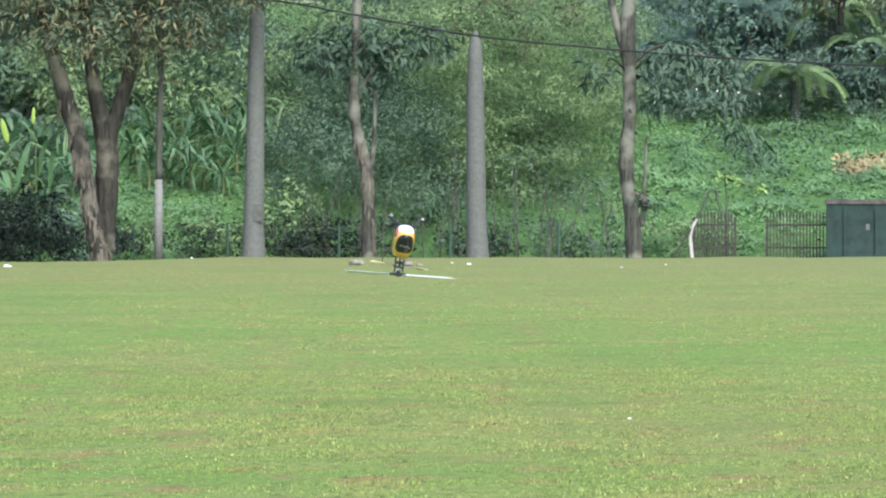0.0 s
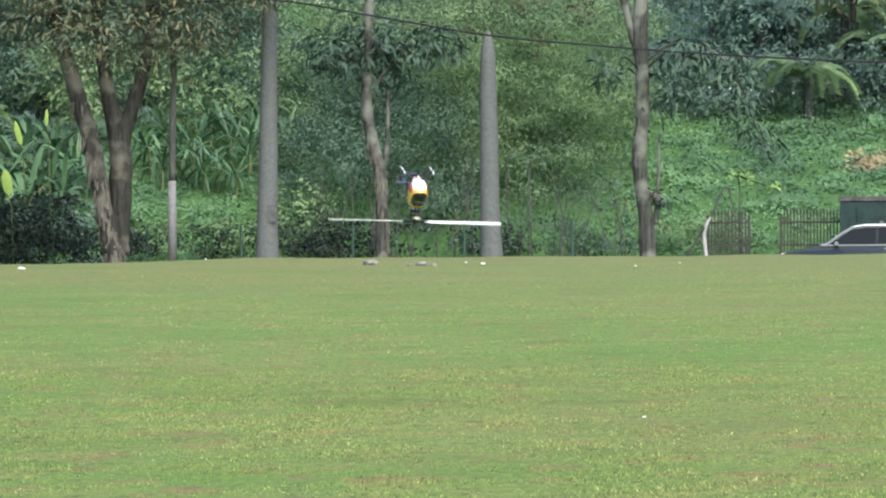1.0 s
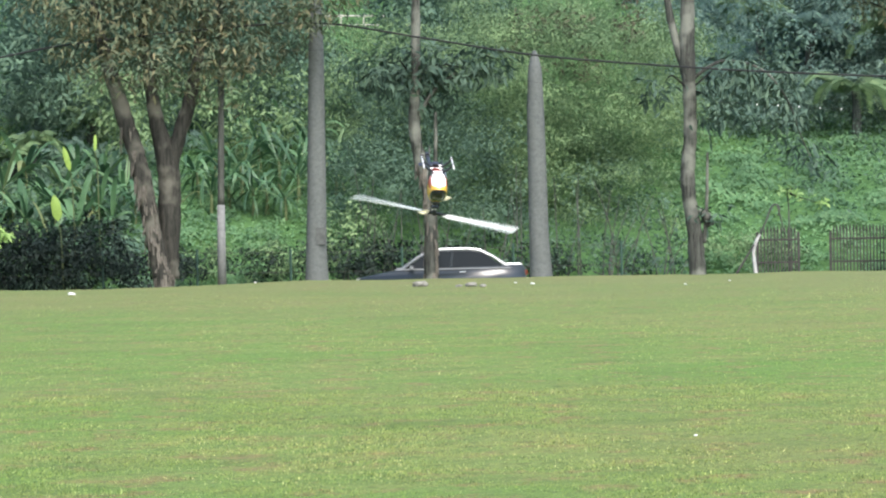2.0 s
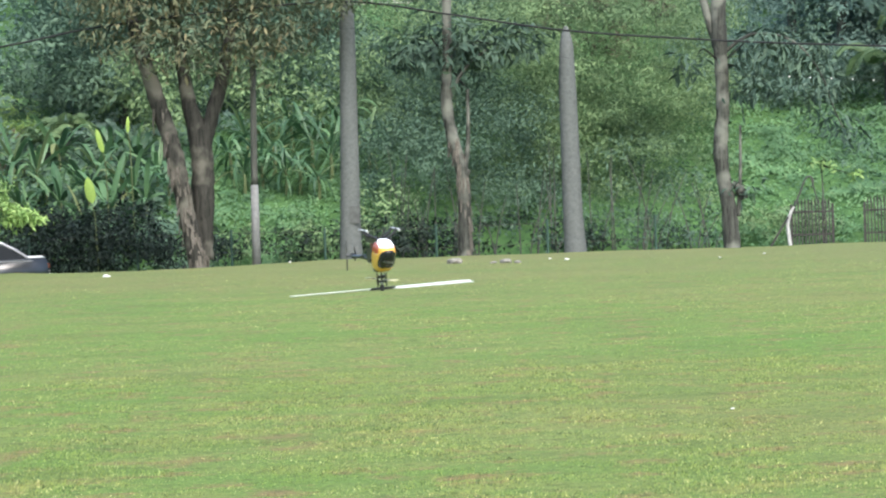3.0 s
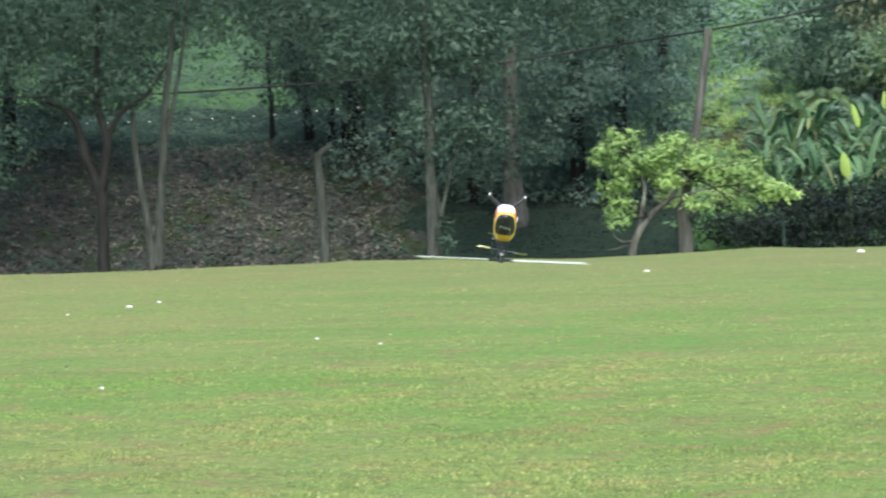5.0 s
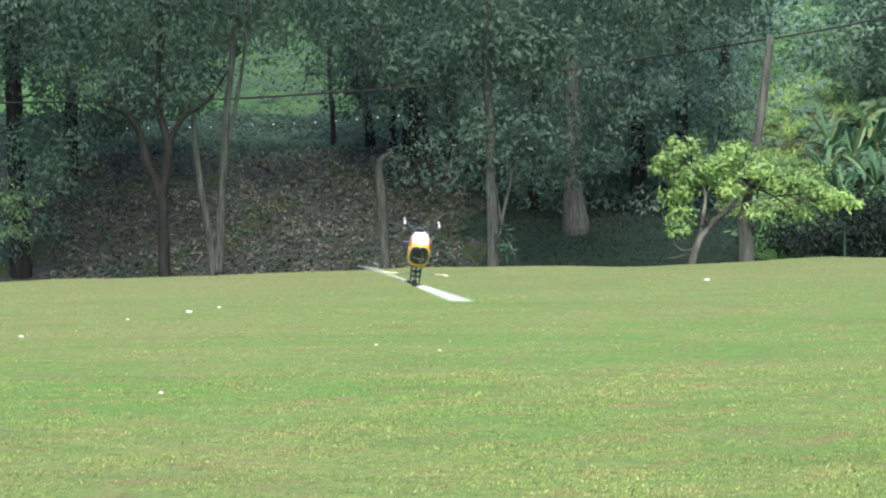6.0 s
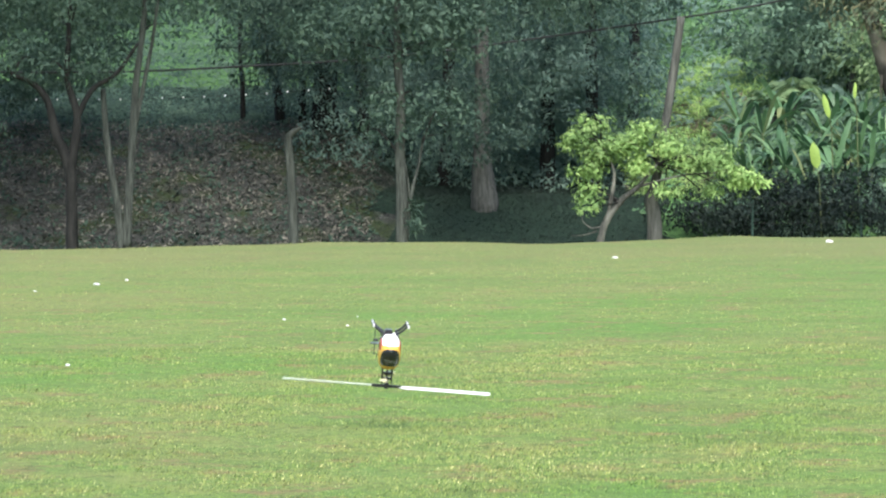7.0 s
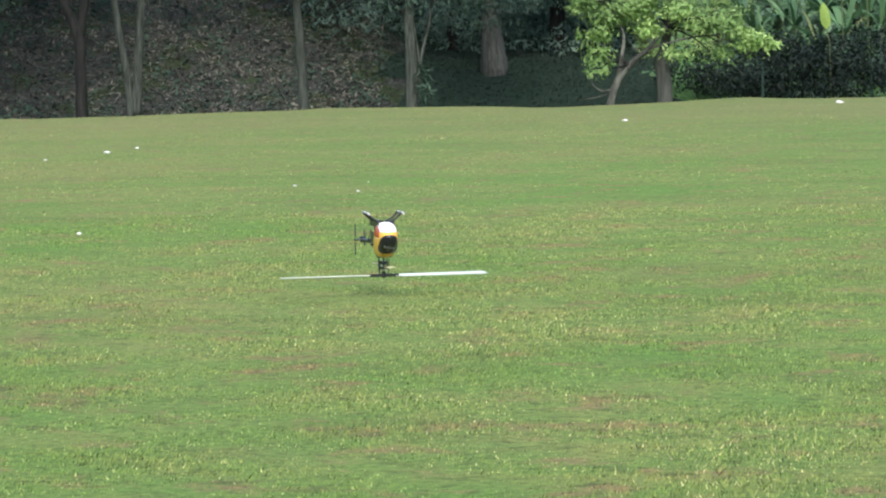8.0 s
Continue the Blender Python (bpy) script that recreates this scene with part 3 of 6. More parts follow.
def build_helicopter():
    root = thing("model_helicopter", pose(0, 25, 1), "yellow and white model helicopter flying upside down", "model helicopter")
    canopy_parts(root)
    # frame and mechanics
    for s in (-1, 1):
        part("side_plate", box((0.26, 0.003, 0.10), (-0.07, s * 0.045, -0.225), 0.001), M["carbon"], root, "black carbon side plate")
    part("mast", bm_tubes(([(0, 0, -0.16), (0, 0, 0.012)], 0.006)), M["carbon"], root, "dark mast")
    bm = bm_tubes(([(0, 0, -0.092), (0, 0, -0.082)], 0.027), ([(0, 0, -0.080), (0, 0, -0.072)], 0.022), seg=16)
    part("swashplate", bm, M["carbon"], root)
    part("washout", box((0.045, 0.055, 0.012), (0, 0, -0.050), 0.003), M["carbon"], root)
    part("collar", bm_tubes(([(0, 0, -0.05), (0, 0, -0.03)], 0.016), seg=12), M["alloy"], root)
    for lo, hi in (((0.02, 0.03, -0.10), (0.015, 0.028, -0.02)), ((0.02, -0.03, -0.10), (0.015, -0.028, -0.02)), ((-0.03, 0.025, -0.12), (-0.02, 0.03, -0.035)), ((-0.03, -0.025, -0.12), (-0.02, -0.03, -0.035)), ((0.0, 0.034, -0.11), (0.0, 0.03, 0.0)), ((0.0, -0.034, -0.11), (0.0, -0.03, 0.0))):
        part("control_rod", bm_tubes(([lo, hi], 0.0032)), M["carbon"], root)
    for x, y in ((0.03, 0.035), (0.03, -0.035), (-0.05, 0.03)):
        part("servo", box((0.04, 0.018, 0.035), (x, y, -0.135), 0.002), M["carbon"], root)
    part("motor", bm_tubes(([(-0.07, 0, -0.30), (-0.07, 0, -0.245)], 0.028), seg=16), M["alloy"], root)
    part("main_gear", bm_tubes(([(0, 0, -0.262), (0, 0, -0.254)], 0.06), seg=24), M["rubber"], root)
    part("tank", box((0.10, 0.075, 0.075), (-0.085, 0, -0.285), 0.012), M["engine_red"], root, "red brown tank behind the shell")
    part("muffler", bm_tubes(([(-0.16, -0.062, -0.27), (-0.02, -0.062, -0.27)], 0.022), seg=14), M["alloy"], root, "dull metal muffler")
    part("receiver", box((0.07, 0.05, 0.03), (-0.15, 0.0, -0.335), 0.004), M["carbon"], root)
    for x in (-0.03, -0.11, -0.18):
        part("frame_spacer", bm_tubes(([(x, -0.05, -0.318), (x, 0.05, -0.318)], 0.006)), M["alloy"], root)
    for s in (-1, 1):
        part("lower_frame", box((0.34, 0.004, 0.035), (-0.04, s * 0.05, -0.335), 0.001), M["carbon"], root, "black frame rail")
        part("canopy_post", bm_tubes(([(0.0, s * 0.045, -0.20), (0.0, s * 0.078, -0.20)], 0.005)), M["rubber"], root)
    part("boom_clamp", box((0.07, 0.05, 0.05), (-0.20, 0, -0.19), 0.006), M["alloy"], root)
    part("tail_boom", bm_tubes(([(-0.10, 0, -0.19), (-0.80, 0, -0.19)], 0.0125), seg=12), M["carbon"], root, "black tail boom")
    for s in (-1, 1):
        part("boom_brace", bm_tubes(([(-0.16, s * 0.05, -0.29), (-0.52, s * 0.01, -0.195)], 0.004)), M["carbon"], root)
    part("tail_case", box((0.05, 0.03, 0.04), (-0.80, 0, -0.19), 0.004), M["carbon"], root)
    bm = bmesh.new()
    fv = [(-0.77, -0.18), (-0.82, -0.15), (-0.845, -0.15), (-0.83, -0.19), (-0.845, -0.25), (-0.83, -0.255), (-0.775, -0.205)]
    a = [bm.verts.new((x, -0.016, z)) for x, z in fv]
    b = [bm.verts.new((x, -0.019, z)) for x, z in fv]
    bm.faces.new(a)
    bm.faces.new(b[::-1])
    for i in range(len(fv)):
        j = (i + 1) % len(fv)
        bm.faces.new((a[j], a[i], b[i], b[j]))
    part("tail_fin", bm, M["carbon"], root)
    bm = bmesh.new()
    hv = [(-0.50, 0.09), (-0.56, 0.09), (-0.58, 0.0), (-0.56, -0.09), (-0.50, -0.09), (-0.47, 0)]
    a = [bm.verts.new((x, y, -0.204)) for x, y in hv]
    b = [bm.verts.new((x, y, -0.207)) for x, y in hv]
    bm.faces.new(a[::-1])
    bm.faces.new(b)
    for i in range(len(hv)):
        j = (i + 1) % len(hv)
        bm.faces.new((a[i], a[j], b[j], b[i]))
    part("stabiliser", bm, M["carbon"], root)
    # landing gear
    for x in (0.055, -0.075):
        for s in (-1, 1):
            run = [(x, s * 0.035, -0.345), (x, s * 0.066, -0.362), (x, s * 0.096, -0.388), (x, s * 0.110, -0.410)]
            pts, rr = resample(run, [0.008] * 4, 10)
            part("strut", bm_tubes((pts, 0.008)), M["carbon"], root, "black landing gear strut")
    for s in (-1, 1):
        sk = part("skid", bm_tubes(([(-0.115, s * 0.112, -0.408), (0.09, s * 0.112, -0.408), (0.135, s * 0.112, -0.400)], 0.0062)), M["skid_white"], root, "short white skid tube")
        for x in (0.055, -0.075):
            part("clip", box((0.018, 0.018, 0.02), (x, s * 0.111, -0.406), 0.003), M["carbon"], sk, "black strut clip")
    # main rotor
    bm = bm_tubes(([(0, 0, -0.022), (0, 0, 0.016)], 0.016), seg=12)
    add_box(bm, (0.022, 0.10, 0.018))
    rotor = part("main_rotor", bm, M["carbon"], root, "black rotor head")
    for s in (-1, 1):
        bm = blade_mesh(0.075, 0.675, 0.060)
        bmesh.ops.rotate(bm, verts=bm.verts[:], matrix=Matrix.Rotation(radians(9), 3, "Y"))
        if s < 0:
            bmesh.ops.rotate(bm, verts=bm.verts[:], matrix=Matrix.Rotation(math.pi, 3, "Z"))
        part("rotor_blade", bm, M["rotor_white"], rotor, "white rotor blade")
        part("blade_grip", box((0.024, 0.055, 0.018), (0, s * 0.072, 0), 0.004), M["carbon"], rotor)
        bm = blade_mesh(0.15, 0.235, 0.045, 0.012)
        bmesh.ops.rotate(bm, verts=bm.verts[:], matrix=Matrix.Rotation(s * math.pi / 2, 3, "Z"))
        bmesh.ops.translate(bm, verts=bm.verts[:], vec=(0, 0, -0.064))
        part("paddle", bm, M["paddle"], rotor, "cream flybar paddle")
    part("flybar", bm_tubes(([(-0.16, 0, -0.064), (0.16, 0, -0.064)], 0.0022)), M["alloy"], rotor)
    # tail rotor
    bm = bm_tubes(([(0, -0.012, 0), (0, 0.02, 0)], 0.008), seg=10)
    tail = part("tail_rotor", bm, M["carbon"], root, "black tail rotor")
    tail.location = (-0.805, 0.035, -0.19)
    for s in (-1, 1):
        bm = box((0.026, 0.004, 0.085), (0, 0.012, s * 0.060), 0.001)
        part("tail_blade", bm, M["carbon"], tail)
    return root, rotor, tail


heli, rotor, tail_rotor = build_helicopter()


# ---- car ----
def build_car():
    car = thing("car", place(1200, 95, z=-0.75), "dark blue-grey sedan driving past behind the field", "car")
    # side outline, x forward, z up
    def hull(profile, half, name, mat, crown=0.0, label=""):
        bm = bmesh.new()
        rows = []
        for y, k in ((-half, 0), (-half * 0.86, 1), (half * 0.86, 1), (half, 0)):
            rows.append([bm.verts.new((x, y, z + crown * k)) for x, z in profile])
        n = len(profile)
        for a, b in zip(rows, rows[1:]):
            for i in range(n):
                j = (i + 1) % n
                bm.faces.new((a[i], b[i], b[j], a[j]))
        bm.faces.new(rows[0])
        bm.faces.new(rows[-1][::-1])
        bmesh.ops.recalc_face_normals(bm, faces=bm.faces[:])
        bmesh.ops.bevel(bm, geom=bm.edges[:], offset=0.02, segments=2, affect="EDGES")
        return part(name, bm, mat, car, label, smooth=True)
    low = [(2.20, 0.30), (2.23, 0.52), (2.16, 0.66), (1.55, 0.78), (0.95, 0.87), (-1.45, 0.93), (-2.12, 0.95), (-2.20, 0.80), (-2.22, 0.45), (-2.15, 0.28), (-1.75, 0.22), (1.75, 0.20)]
    hull(low, 0.86, "body", M["car_paint"], 0.015)
    def cabin(profile_b, profile_t, hb, ht, name, mat, label=""):
        bm = bmesh.new()
        bot = [bm.verts.new((x, s * hb, z)) for s in (-1, 1) for x, z in profile_b]
        top = [bm.verts.new((x, s * ht, z)) for s in (-1, 1) for x, z in profile_t]
        n = len(profile_b)
        for o in (0, n):
            for i in range(n - 1):
                bm.faces.new((bot[o + i], bot[o + i + 1], top[o + i + 1], top[o + i]))
        for i in range(n - 1):
            bm.faces.new((top[i], top[i + 1], top[n + i + 1], top[n + i]))
        bm.faces.new((bot[0], top[0], top[n], bot[n]))
        bm.faces.new((bot[n - 1], top[n - 1], top[2 * n - 1], bot[2 * n - 1]))
        bmesh.ops.recalc_face_normals(bm, faces=bm.faces[:])
        return part(name, bm, mat, car, label)
    cabin([(1.02, 0.86), (0.3, 0.88), (-0.7, 0.91), (-1.62, 0.93)], [(0.30, 1.355), (0.0, 1.38), (-0.7, 1.385), (-1.02, 1.34)], 0.78, 0.71, "greenhouse", M["glass"], "dark tinted windows")
    bm = bmesh.new()
    top = [(0.36, 1.34), (0.05, 1.40), (-0.7, 1.405), (-1.06, 1.35)]
    rows = [[bm.verts.new((x, y, z + dz)) for x, z in top] for y, dz in ((-0.72, -0.03), (-0.56, 0.0), (0.56, 0.0), (0.72, -0.03))]
    for a, b in zip(rows, rows[1:]):
        for i in range(3):
            bm.faces.new((a[i], a[i + 1], b[i + 1], b[i]))
    ob = part("roof", bm, M["car_roof"], car, "roof with sky light put into its silver colour")
    ob.modifiers.new("thick", "SOLIDIFY").thickness = -0.04
    for s in (-1, 1):
        part("windscreen_pillar", bm_tubes(([(1.08, s * 0.79, 0.86), (0.66, s * 0.76, 1.16), (0.33, s * 0.715, 1.35)], 0.026)), M["car_roof"], car)
        part("rear_pillar", bm_tubes(([(-1.72, s * 0.79, 0.93), (-1.35, s * 0.755, 1.18), (-1.03, s * 0.715, 1.34)], 0.034)), M["car_roof"], car)
        part("door_pillar", bm_tubes(([(-0.25, s * 0.79, 0.90), (-0.28, s * 0.725, 1.37)], 0.026)), M["car_paint"], car)
        part("waist_trim", box((3.0, 0.012, 0.035), (-0.30, s * 0.862, 0.885), 0.004, ), M["car_roof"], car, "bright waist trim")
        part("mirror", box((0.09, 0.16, 0.10), (0.78, s * 0.93, 0.93), 0.02), M["car_roof"], car)
        part("headlight", box((0.06, 0.36, 0.12), (2.19, s * 0.58, 0.60), 0.015), M["white"], car)
        part("tail_light", box((0.05, 0.36, 0.14), (-2.20, s * 0.60, 0.74), 0.015), M["orange"], car)
        for x in (1.36, -1.38):
            bm = bm_tubes(([(x, s * 0.68, 0.31), (x, s * 0.875, 0.31)], 0.31), seg=24)
            w = part("tyre", bm, M["rubber"], car)
            part("rim", bm_tubes(([(x, s * 0.86, 0.31), (x, s * 0.885, 0.31)], 0.20), seg=20), M["alloy"], w)
        # bright tubes are added for sky reflected along roof and boot edges
        part("roof_edge_line", bm_tubes(([(0.36, s * 0.72, 1.345), (0.05, s * 0.725, 1.392), (-0.7, s * 0.725, 1.397), (-1.06, s * 0.72, 1.35)], 0.018)), M["car_glint_trim"], car, "bright line for sky light on the roof edge")
        part("boot_glint", bm_tubes(([(-1.62, s * 0.74, 0.968), (-2.10, s * 0.74, 0.972)], 0.014)), M["car_glint_trim"], car, "bright line for sky light on the boot edge")
        part("door_handle", box((0.16, 0.02, 0.03), (-0.55, s * 0.866, 0.80), 0.004), M["car_glint_trim"], car)
    bm = box((0.02, 1.0, 0.12), (-2.235, 0, 0.56), 0.004)
    part("rear_plate", bm, M["paper"], car)
    return car


car = build_car()


# ---- trees on the rim ----
def foot(u, d, sink=0.05):
    p = place(u, d)
    p.z = height(p.x, p.y) - sink
    return p


def build_tree(name, u, d, stems, blobs, leaf, bark_mat, label, density=9, size=0.16, droop=0.5, k=14, sub=0.32, seed=1, aspect=0.4, category="tree", shell=0.4):
    """stems: lists of (bearing, drop, radius, depth shift); blobs: (bearing, drop, depth shift, radii)."""
    rng = np.random.default_rng(seed)
    rr = random.Random(seed)
    base = foot(u, d)
    root = thing(name, base, label, category)
    for i, st in enumerate(stems):
        pts = [place(s[0], d + (s[3] if len(s) > 3 else 0), s[1]) - base for s in st]
        if i == 0:
            pts[0].z = min(pts[0].z, 0.0) - 0.1
        rad = [s[2] for s in st]
        p2, r2 = resample(pts, rad, 6 * len(pts))
        v, f = tube(p2, r2, 12, 0.10, rr)
        mesh_ob("trunk" if i == 0 else "limb", v, f, bark_mat, root, smooth=True)
    if blobs:
        bl = [(tuple(place(b[0], d + b[2], b[1]) - base), b[3]) for b in blobs]
        PN = clumped(bl, density, rng, sub, k, shell)
        quads_ob("crown", leaves(PN, size, rng, droop, aspect), M[leaf], root)
        # thin branching inside the tufts, from the nearest stem point
        ends = [place(s[0], d + (s[3] if len(s) > 3 else 0), s[1]) - base for st in stems[:2] for s in st[2:]]
        for c, r in bl:
            c = Vector(c)
            near = min(ends, key=lambda q: (q - c).length)
            if (near - c).length > 1.7:
                continue
            e = c + Vector([rr.uniform(-0.6, 0.6) * q for q in r])
            m = (near + e) / 2 + Vector((rr.uniform(-.2, .2), rr.uniform(-.2, .2), rr.uniform(0, .3)))
            p2, r2 = resample([near, m, e], [0.035, 0.02, 0.006], 7)
            v, f = tube(p2, r2, 5)
            mesh_ob("branch", v, f, M["dark_bark"], root)
    return root


# multi-stemmed tree with peeling bark
# its highest blobs, out of view, are added to shade the verge
peeling_tree = build_tree("tree", 182, 87.5,
           [[(183, 125, 0.25), (168, 70, 0.21), (152, -20, 0.22), (140, -85, 0.22), (114, -175, 0.20), (92, -250, 0.18), (72, -330, 0.12), (55, -420, 0.1)],
            [(186, 115, 0.27, 0.5), (190, 20, 0.28, 0.5), (190, -80, 0.27, 0.5), (170, -170, 0.18, 0.5), (160, -240, 0.15, 0.5), (150, -340, 0.11, 0.5)],
            [(192, -70, 0.20, 0.5), (205, -120, 0.19, 0.5), (228, -190, 0.17, 0.5), (245, -270, 0.14, 0.5), (262, -360, 0.1, 0.5)]],
           [(60, -300, 0, (1.3, 1.4, 0.7)), (130, -260, -1, (1.2, 1.2, 0.8)), (215, -285, 0, (1.5, 1.5, 0.9)), (300, -290, -0.5, (1.4, 1.4, 0.8)), (375, -320, 0, (1.2, 1.2, 0.6)),
            (120, -370, 0, (1.6, 1.6, 0.9)), (230, -370, 0, (1.7, 1.6, 0.9)), (330, -380, 0, (1.6, 1.4, 0.8)), (30, -380, 0, (1.5, 1.5, 0.8)), (280, -225, 0, (0.7, 0.8, 0.5)), (440, -352, -1.2, (0.9, 0.6, 0.4)), (452, -340, -1.3, (0.7, 0.6, 0.3)), (446, -348, -1.3, (0.7, 0.6, 0.35)), (460, -365, -1.3, (0.9, 0.6, 0.45)), (440, -395, -1.3, (1.2, 0.8, 0.6)), (500, -410, -1.2, (1.0, 0.8, 0.5)), (480, -385, -1.2, (1.1, 0.7, 0.5)), (400, -345, -1, (0.9, 0.6, 0.45)), (180, -430, 0, (2.4, 2, 0.9)), (60, -540, 0, (2.6, 2, 1.2)), (200, -560, 0.5, (2.6, 2, 1.3)), (330, -530, 0, (2.4, 2, 1.1)), (130, -680, 0, (2.8, 2.4, 1.5)), (290, -670, 0.5, (2.4, 2.2, 1.4)), (-60, -600, 0.5, (2.4, 2, 1.2))],
           "olive", M["peel_bark"], "multi-stemmed tree with peeling bark and drooping olive leaves", 30, 0.21, 1.2, 14, 0.28, 3, 0.24)

def bark_strips(root, d, stem, count, seed):
    """Loose peeling strips hanging along the lower part of a stem; stem: (bearing, drop, radius)."""
    r = random.Random(seed)
    base = root.matrix_basis.translation
    pts, rad = resample([place(q[0], d, q[1]) - base for q in stem], [q[2] for q in stem], 40)
    for _ in range(count):
        i = r.randrange(1, 38)
        a = r.uniform(math.pi * 0.95, math.pi * 2.05)
        out = Vector((math.cos(a), math.sin(a), 0))
        side = Vector((-out.y, out.x, 0)) * r.uniform(0.02, 0.05)
        top = pts[i] + out * rad[i] * 1.0
        h, lift = r.uniform(0.15, 0.5), r.uniform(0.01, 0.07)
        mid, low = top + out * lift * 0.4 - Vector((0, 0, h * 0.5)), top + out * lift + side * r.uniform(-1, 1) - Vector((0, 0, h))
        back = -out * 0.008
        v = [top - side, top + side, mid + side, mid - side, low + side * 0.4, low - side * 0.4]
        v += [q + back for q in v]
        f = [(0, 1, 2, 3), (3, 2, 4, 5), (9, 8, 7, 6), (11, 10, 8, 9), (0, 6, 7, 1), (1, 7, 8, 2), (2, 8, 10, 4), (4, 10, 11, 5), (5, 11, 9, 3), (3, 9, 6, 0)]
        mesh_ob("bark_strip", v, f, M["loose_bark"], root)


bark_strips(peeling_tree, 87.5, [(183, 118, 0.25), (168, 70, 0.21), (152, -20, 0.22), (140, -85, 0.22), (114, -175, 0.20)], 70, 5)

# rough-barked tree with a knob
rough_tree = build_tree("tree", 652, 88,
           [[(651, 128, 0.19), (652, 60, 0.16), (650, -20, 0.15), (634, -90, 0.15), (626, -150, 0.14), (630, -230, 0.12), (632, -340, 0.11), (634, -430, 0.1)],
            [(655, -30, 0.07), (662, -80, 0.05), (664, -170, 0.04)], [(648, -15, 0.10), (655, -22, 0.13), (660, -30, 0.08)],
            [(630, -150, 0.05), (655, -200, 0.045), (700, -240, 0.03)]],
           [(590, -240, 0, (0.8, 0.9, 0.5)), (640, -255, 0, (0.9, 0.9, 0.5)), (700, -245, 0, (1.0, 0.9, 0.45)), (760, -255, 0, (0.8, 0.8, 0.4)), (560, -225, 0.3, (0.5, 0.6, 0.3)), (660, -200, 0.4, (0.6, 0.7, 0.4))],
           "broad", M["grey_bark"], "slender rough-barked tree with a knob on its trunk", 60, 0.30, 1.2, 12, 0.24, 5, 0.24)

bark_strips(rough_tree, 88, [(651, 120, 0.19), (652, 60, 0.16), (650, -20, 0.15), (634, -90, 0.15)], 40, 6)

# tree beside the gates
build_tree("tree", 1122, 88,
           [[(1122, 128, 0.22), (1119, 60, 0.19), (1109, -10, 0.17), (1107, -50, 0.18), (1113, -120, 0.165), (1113, -200, 0.165), (1110, -260, 0.20), (1112, -340, 0.17), (1114, -430, 0.15)],
            [(1108, -240, 0.12), (1095, -270, 0.10), (1080, -340, 0.09), (1070, -430, 0.08)],
            [(1134, 70, 0.05), (1140, 0, 0.04), (1143, -90, 0.03)], [(1113, -215, 0.05), (1170, -250, 0.04), (1240, -235, 0.03), (1285, -180, 0.022), (1310, -110, 0.016), (1328, -70, 0.01)], [(1126, 10, 0.05), (1140, 25, 0.13), (1146, 40, 0.10)]],
           [(1062, -205, 0, (0.45, 0.6, 0.4)), (1180, -225, 0, (0.7, 0.8, 0.5)), (1240, -220, 0, (0.8, 0.8, 0.55)), (1275, -190, 0, (0.6, 0.6, 0.5)), (1175, -160, 0.4, (0.5, 0.6, 0.45)),
            (1290, -140, 0, (0.5, 0.5, 0.5)), (1315, -90, 0, (0.4, 0.4, 0.4)), (1330, -70, 0, (0.25, 0.3, 0.35)), (1145, 22, 0.1, (0.22, 0.25, 0.35))],
           "broad", M["grey_bark"], "tree with a forked mottled trunk beside the iron gates", 60, 0.30, 1.5, 12, 0.22, 7, 0.24)


def build_palm(u, d, profile, label):
    base = foot(u, d)
    root = thing("palm_tree", base, label, "palm")
    pts = [place(q[0], d, q[1]) - base for q in profile]
    pts[0].z = min(pts[0].z, 0) - 0.1
    p2, r2 = resample(pts, [q[2] for q in profile], 61)
    r2 = [r * (1.006 if i % 3 == 0 else 0.998) for i, r in enumerate(r2)]
    rr = random.Random(int(u))
    v, f = tube(p2, r2, 18, 0.012, rr)
    mesh_ob("trunk", v, f, M["palm"], root, smooth=True)
    return root, base


palm, pb = build_palm(450, 88, [(449, 126, 0.31), (449, 105, 0.275), (449, 70, 0.255), (451, -20, 0.235), (453, -150, 0.215), (455, -290, 0.185), (455, -335, 0.16), (455, -430, 0.15)], "tall grey palm trunk with a small plaque")
plq = place(457, 87.74, 45) - pb
part("plaque", box((0.24, 0.03, 0.42), plq, 0.005), M["plaque"], palm, "small weathered plaque")
build_palm(845, 88.3, [(846, 126, 0.30), (845, 105, 0.265), (843, 50, 0.245), (842, -60, 0.23), (841, -160, 0.215), (841, -235, 0.175), (841, -262, 0.11), (841, -276, 0.03)], "dead palm trunk tapering to a bare point")


def build_pole(u, d):
    base = foot(u, d)
    root = thing("utility_pole", base, "slim pole with a pale concrete lower half", "pole")
    a = [place(281, d, 128) - base, place(282, d, -14) - base]
    a[0].z = -0.1
    v, f = tube(a, [0.115, 0.095], 14)
    mesh_ob("sleeve", v, f, M["concrete"], root, "pale concrete sleeve", smooth=True)
    p, r = resample([place(282, d, -14) - base, place(284, d, -120) - base, place(286, d, -230) - base, place(287, d, -420) - base], [0.085, 0.08, 0.075, 0.07], 14)
    v, f = tube(p, r, 12, 0.04, random.Random(4))
    mesh_ob("shaft", v, f, M["wood_post"], root, "brown wooden shaft", smooth=True)


build_pole(281, 88)

# leaning post that carries the cable
build_tree("cable_post", -291, 83.8, [[(-290, 134, 0.20), (-291, 95, 0.165), (-296, 62, 0.17), (-290, 40, 0.11), (-280, -20, 0.105), (-262, -120, 0.10), (-241, -260, 0.09)]],
           None, "mid", M["wood_post"], "leaning weathered trunk carrying the cable", category="post")

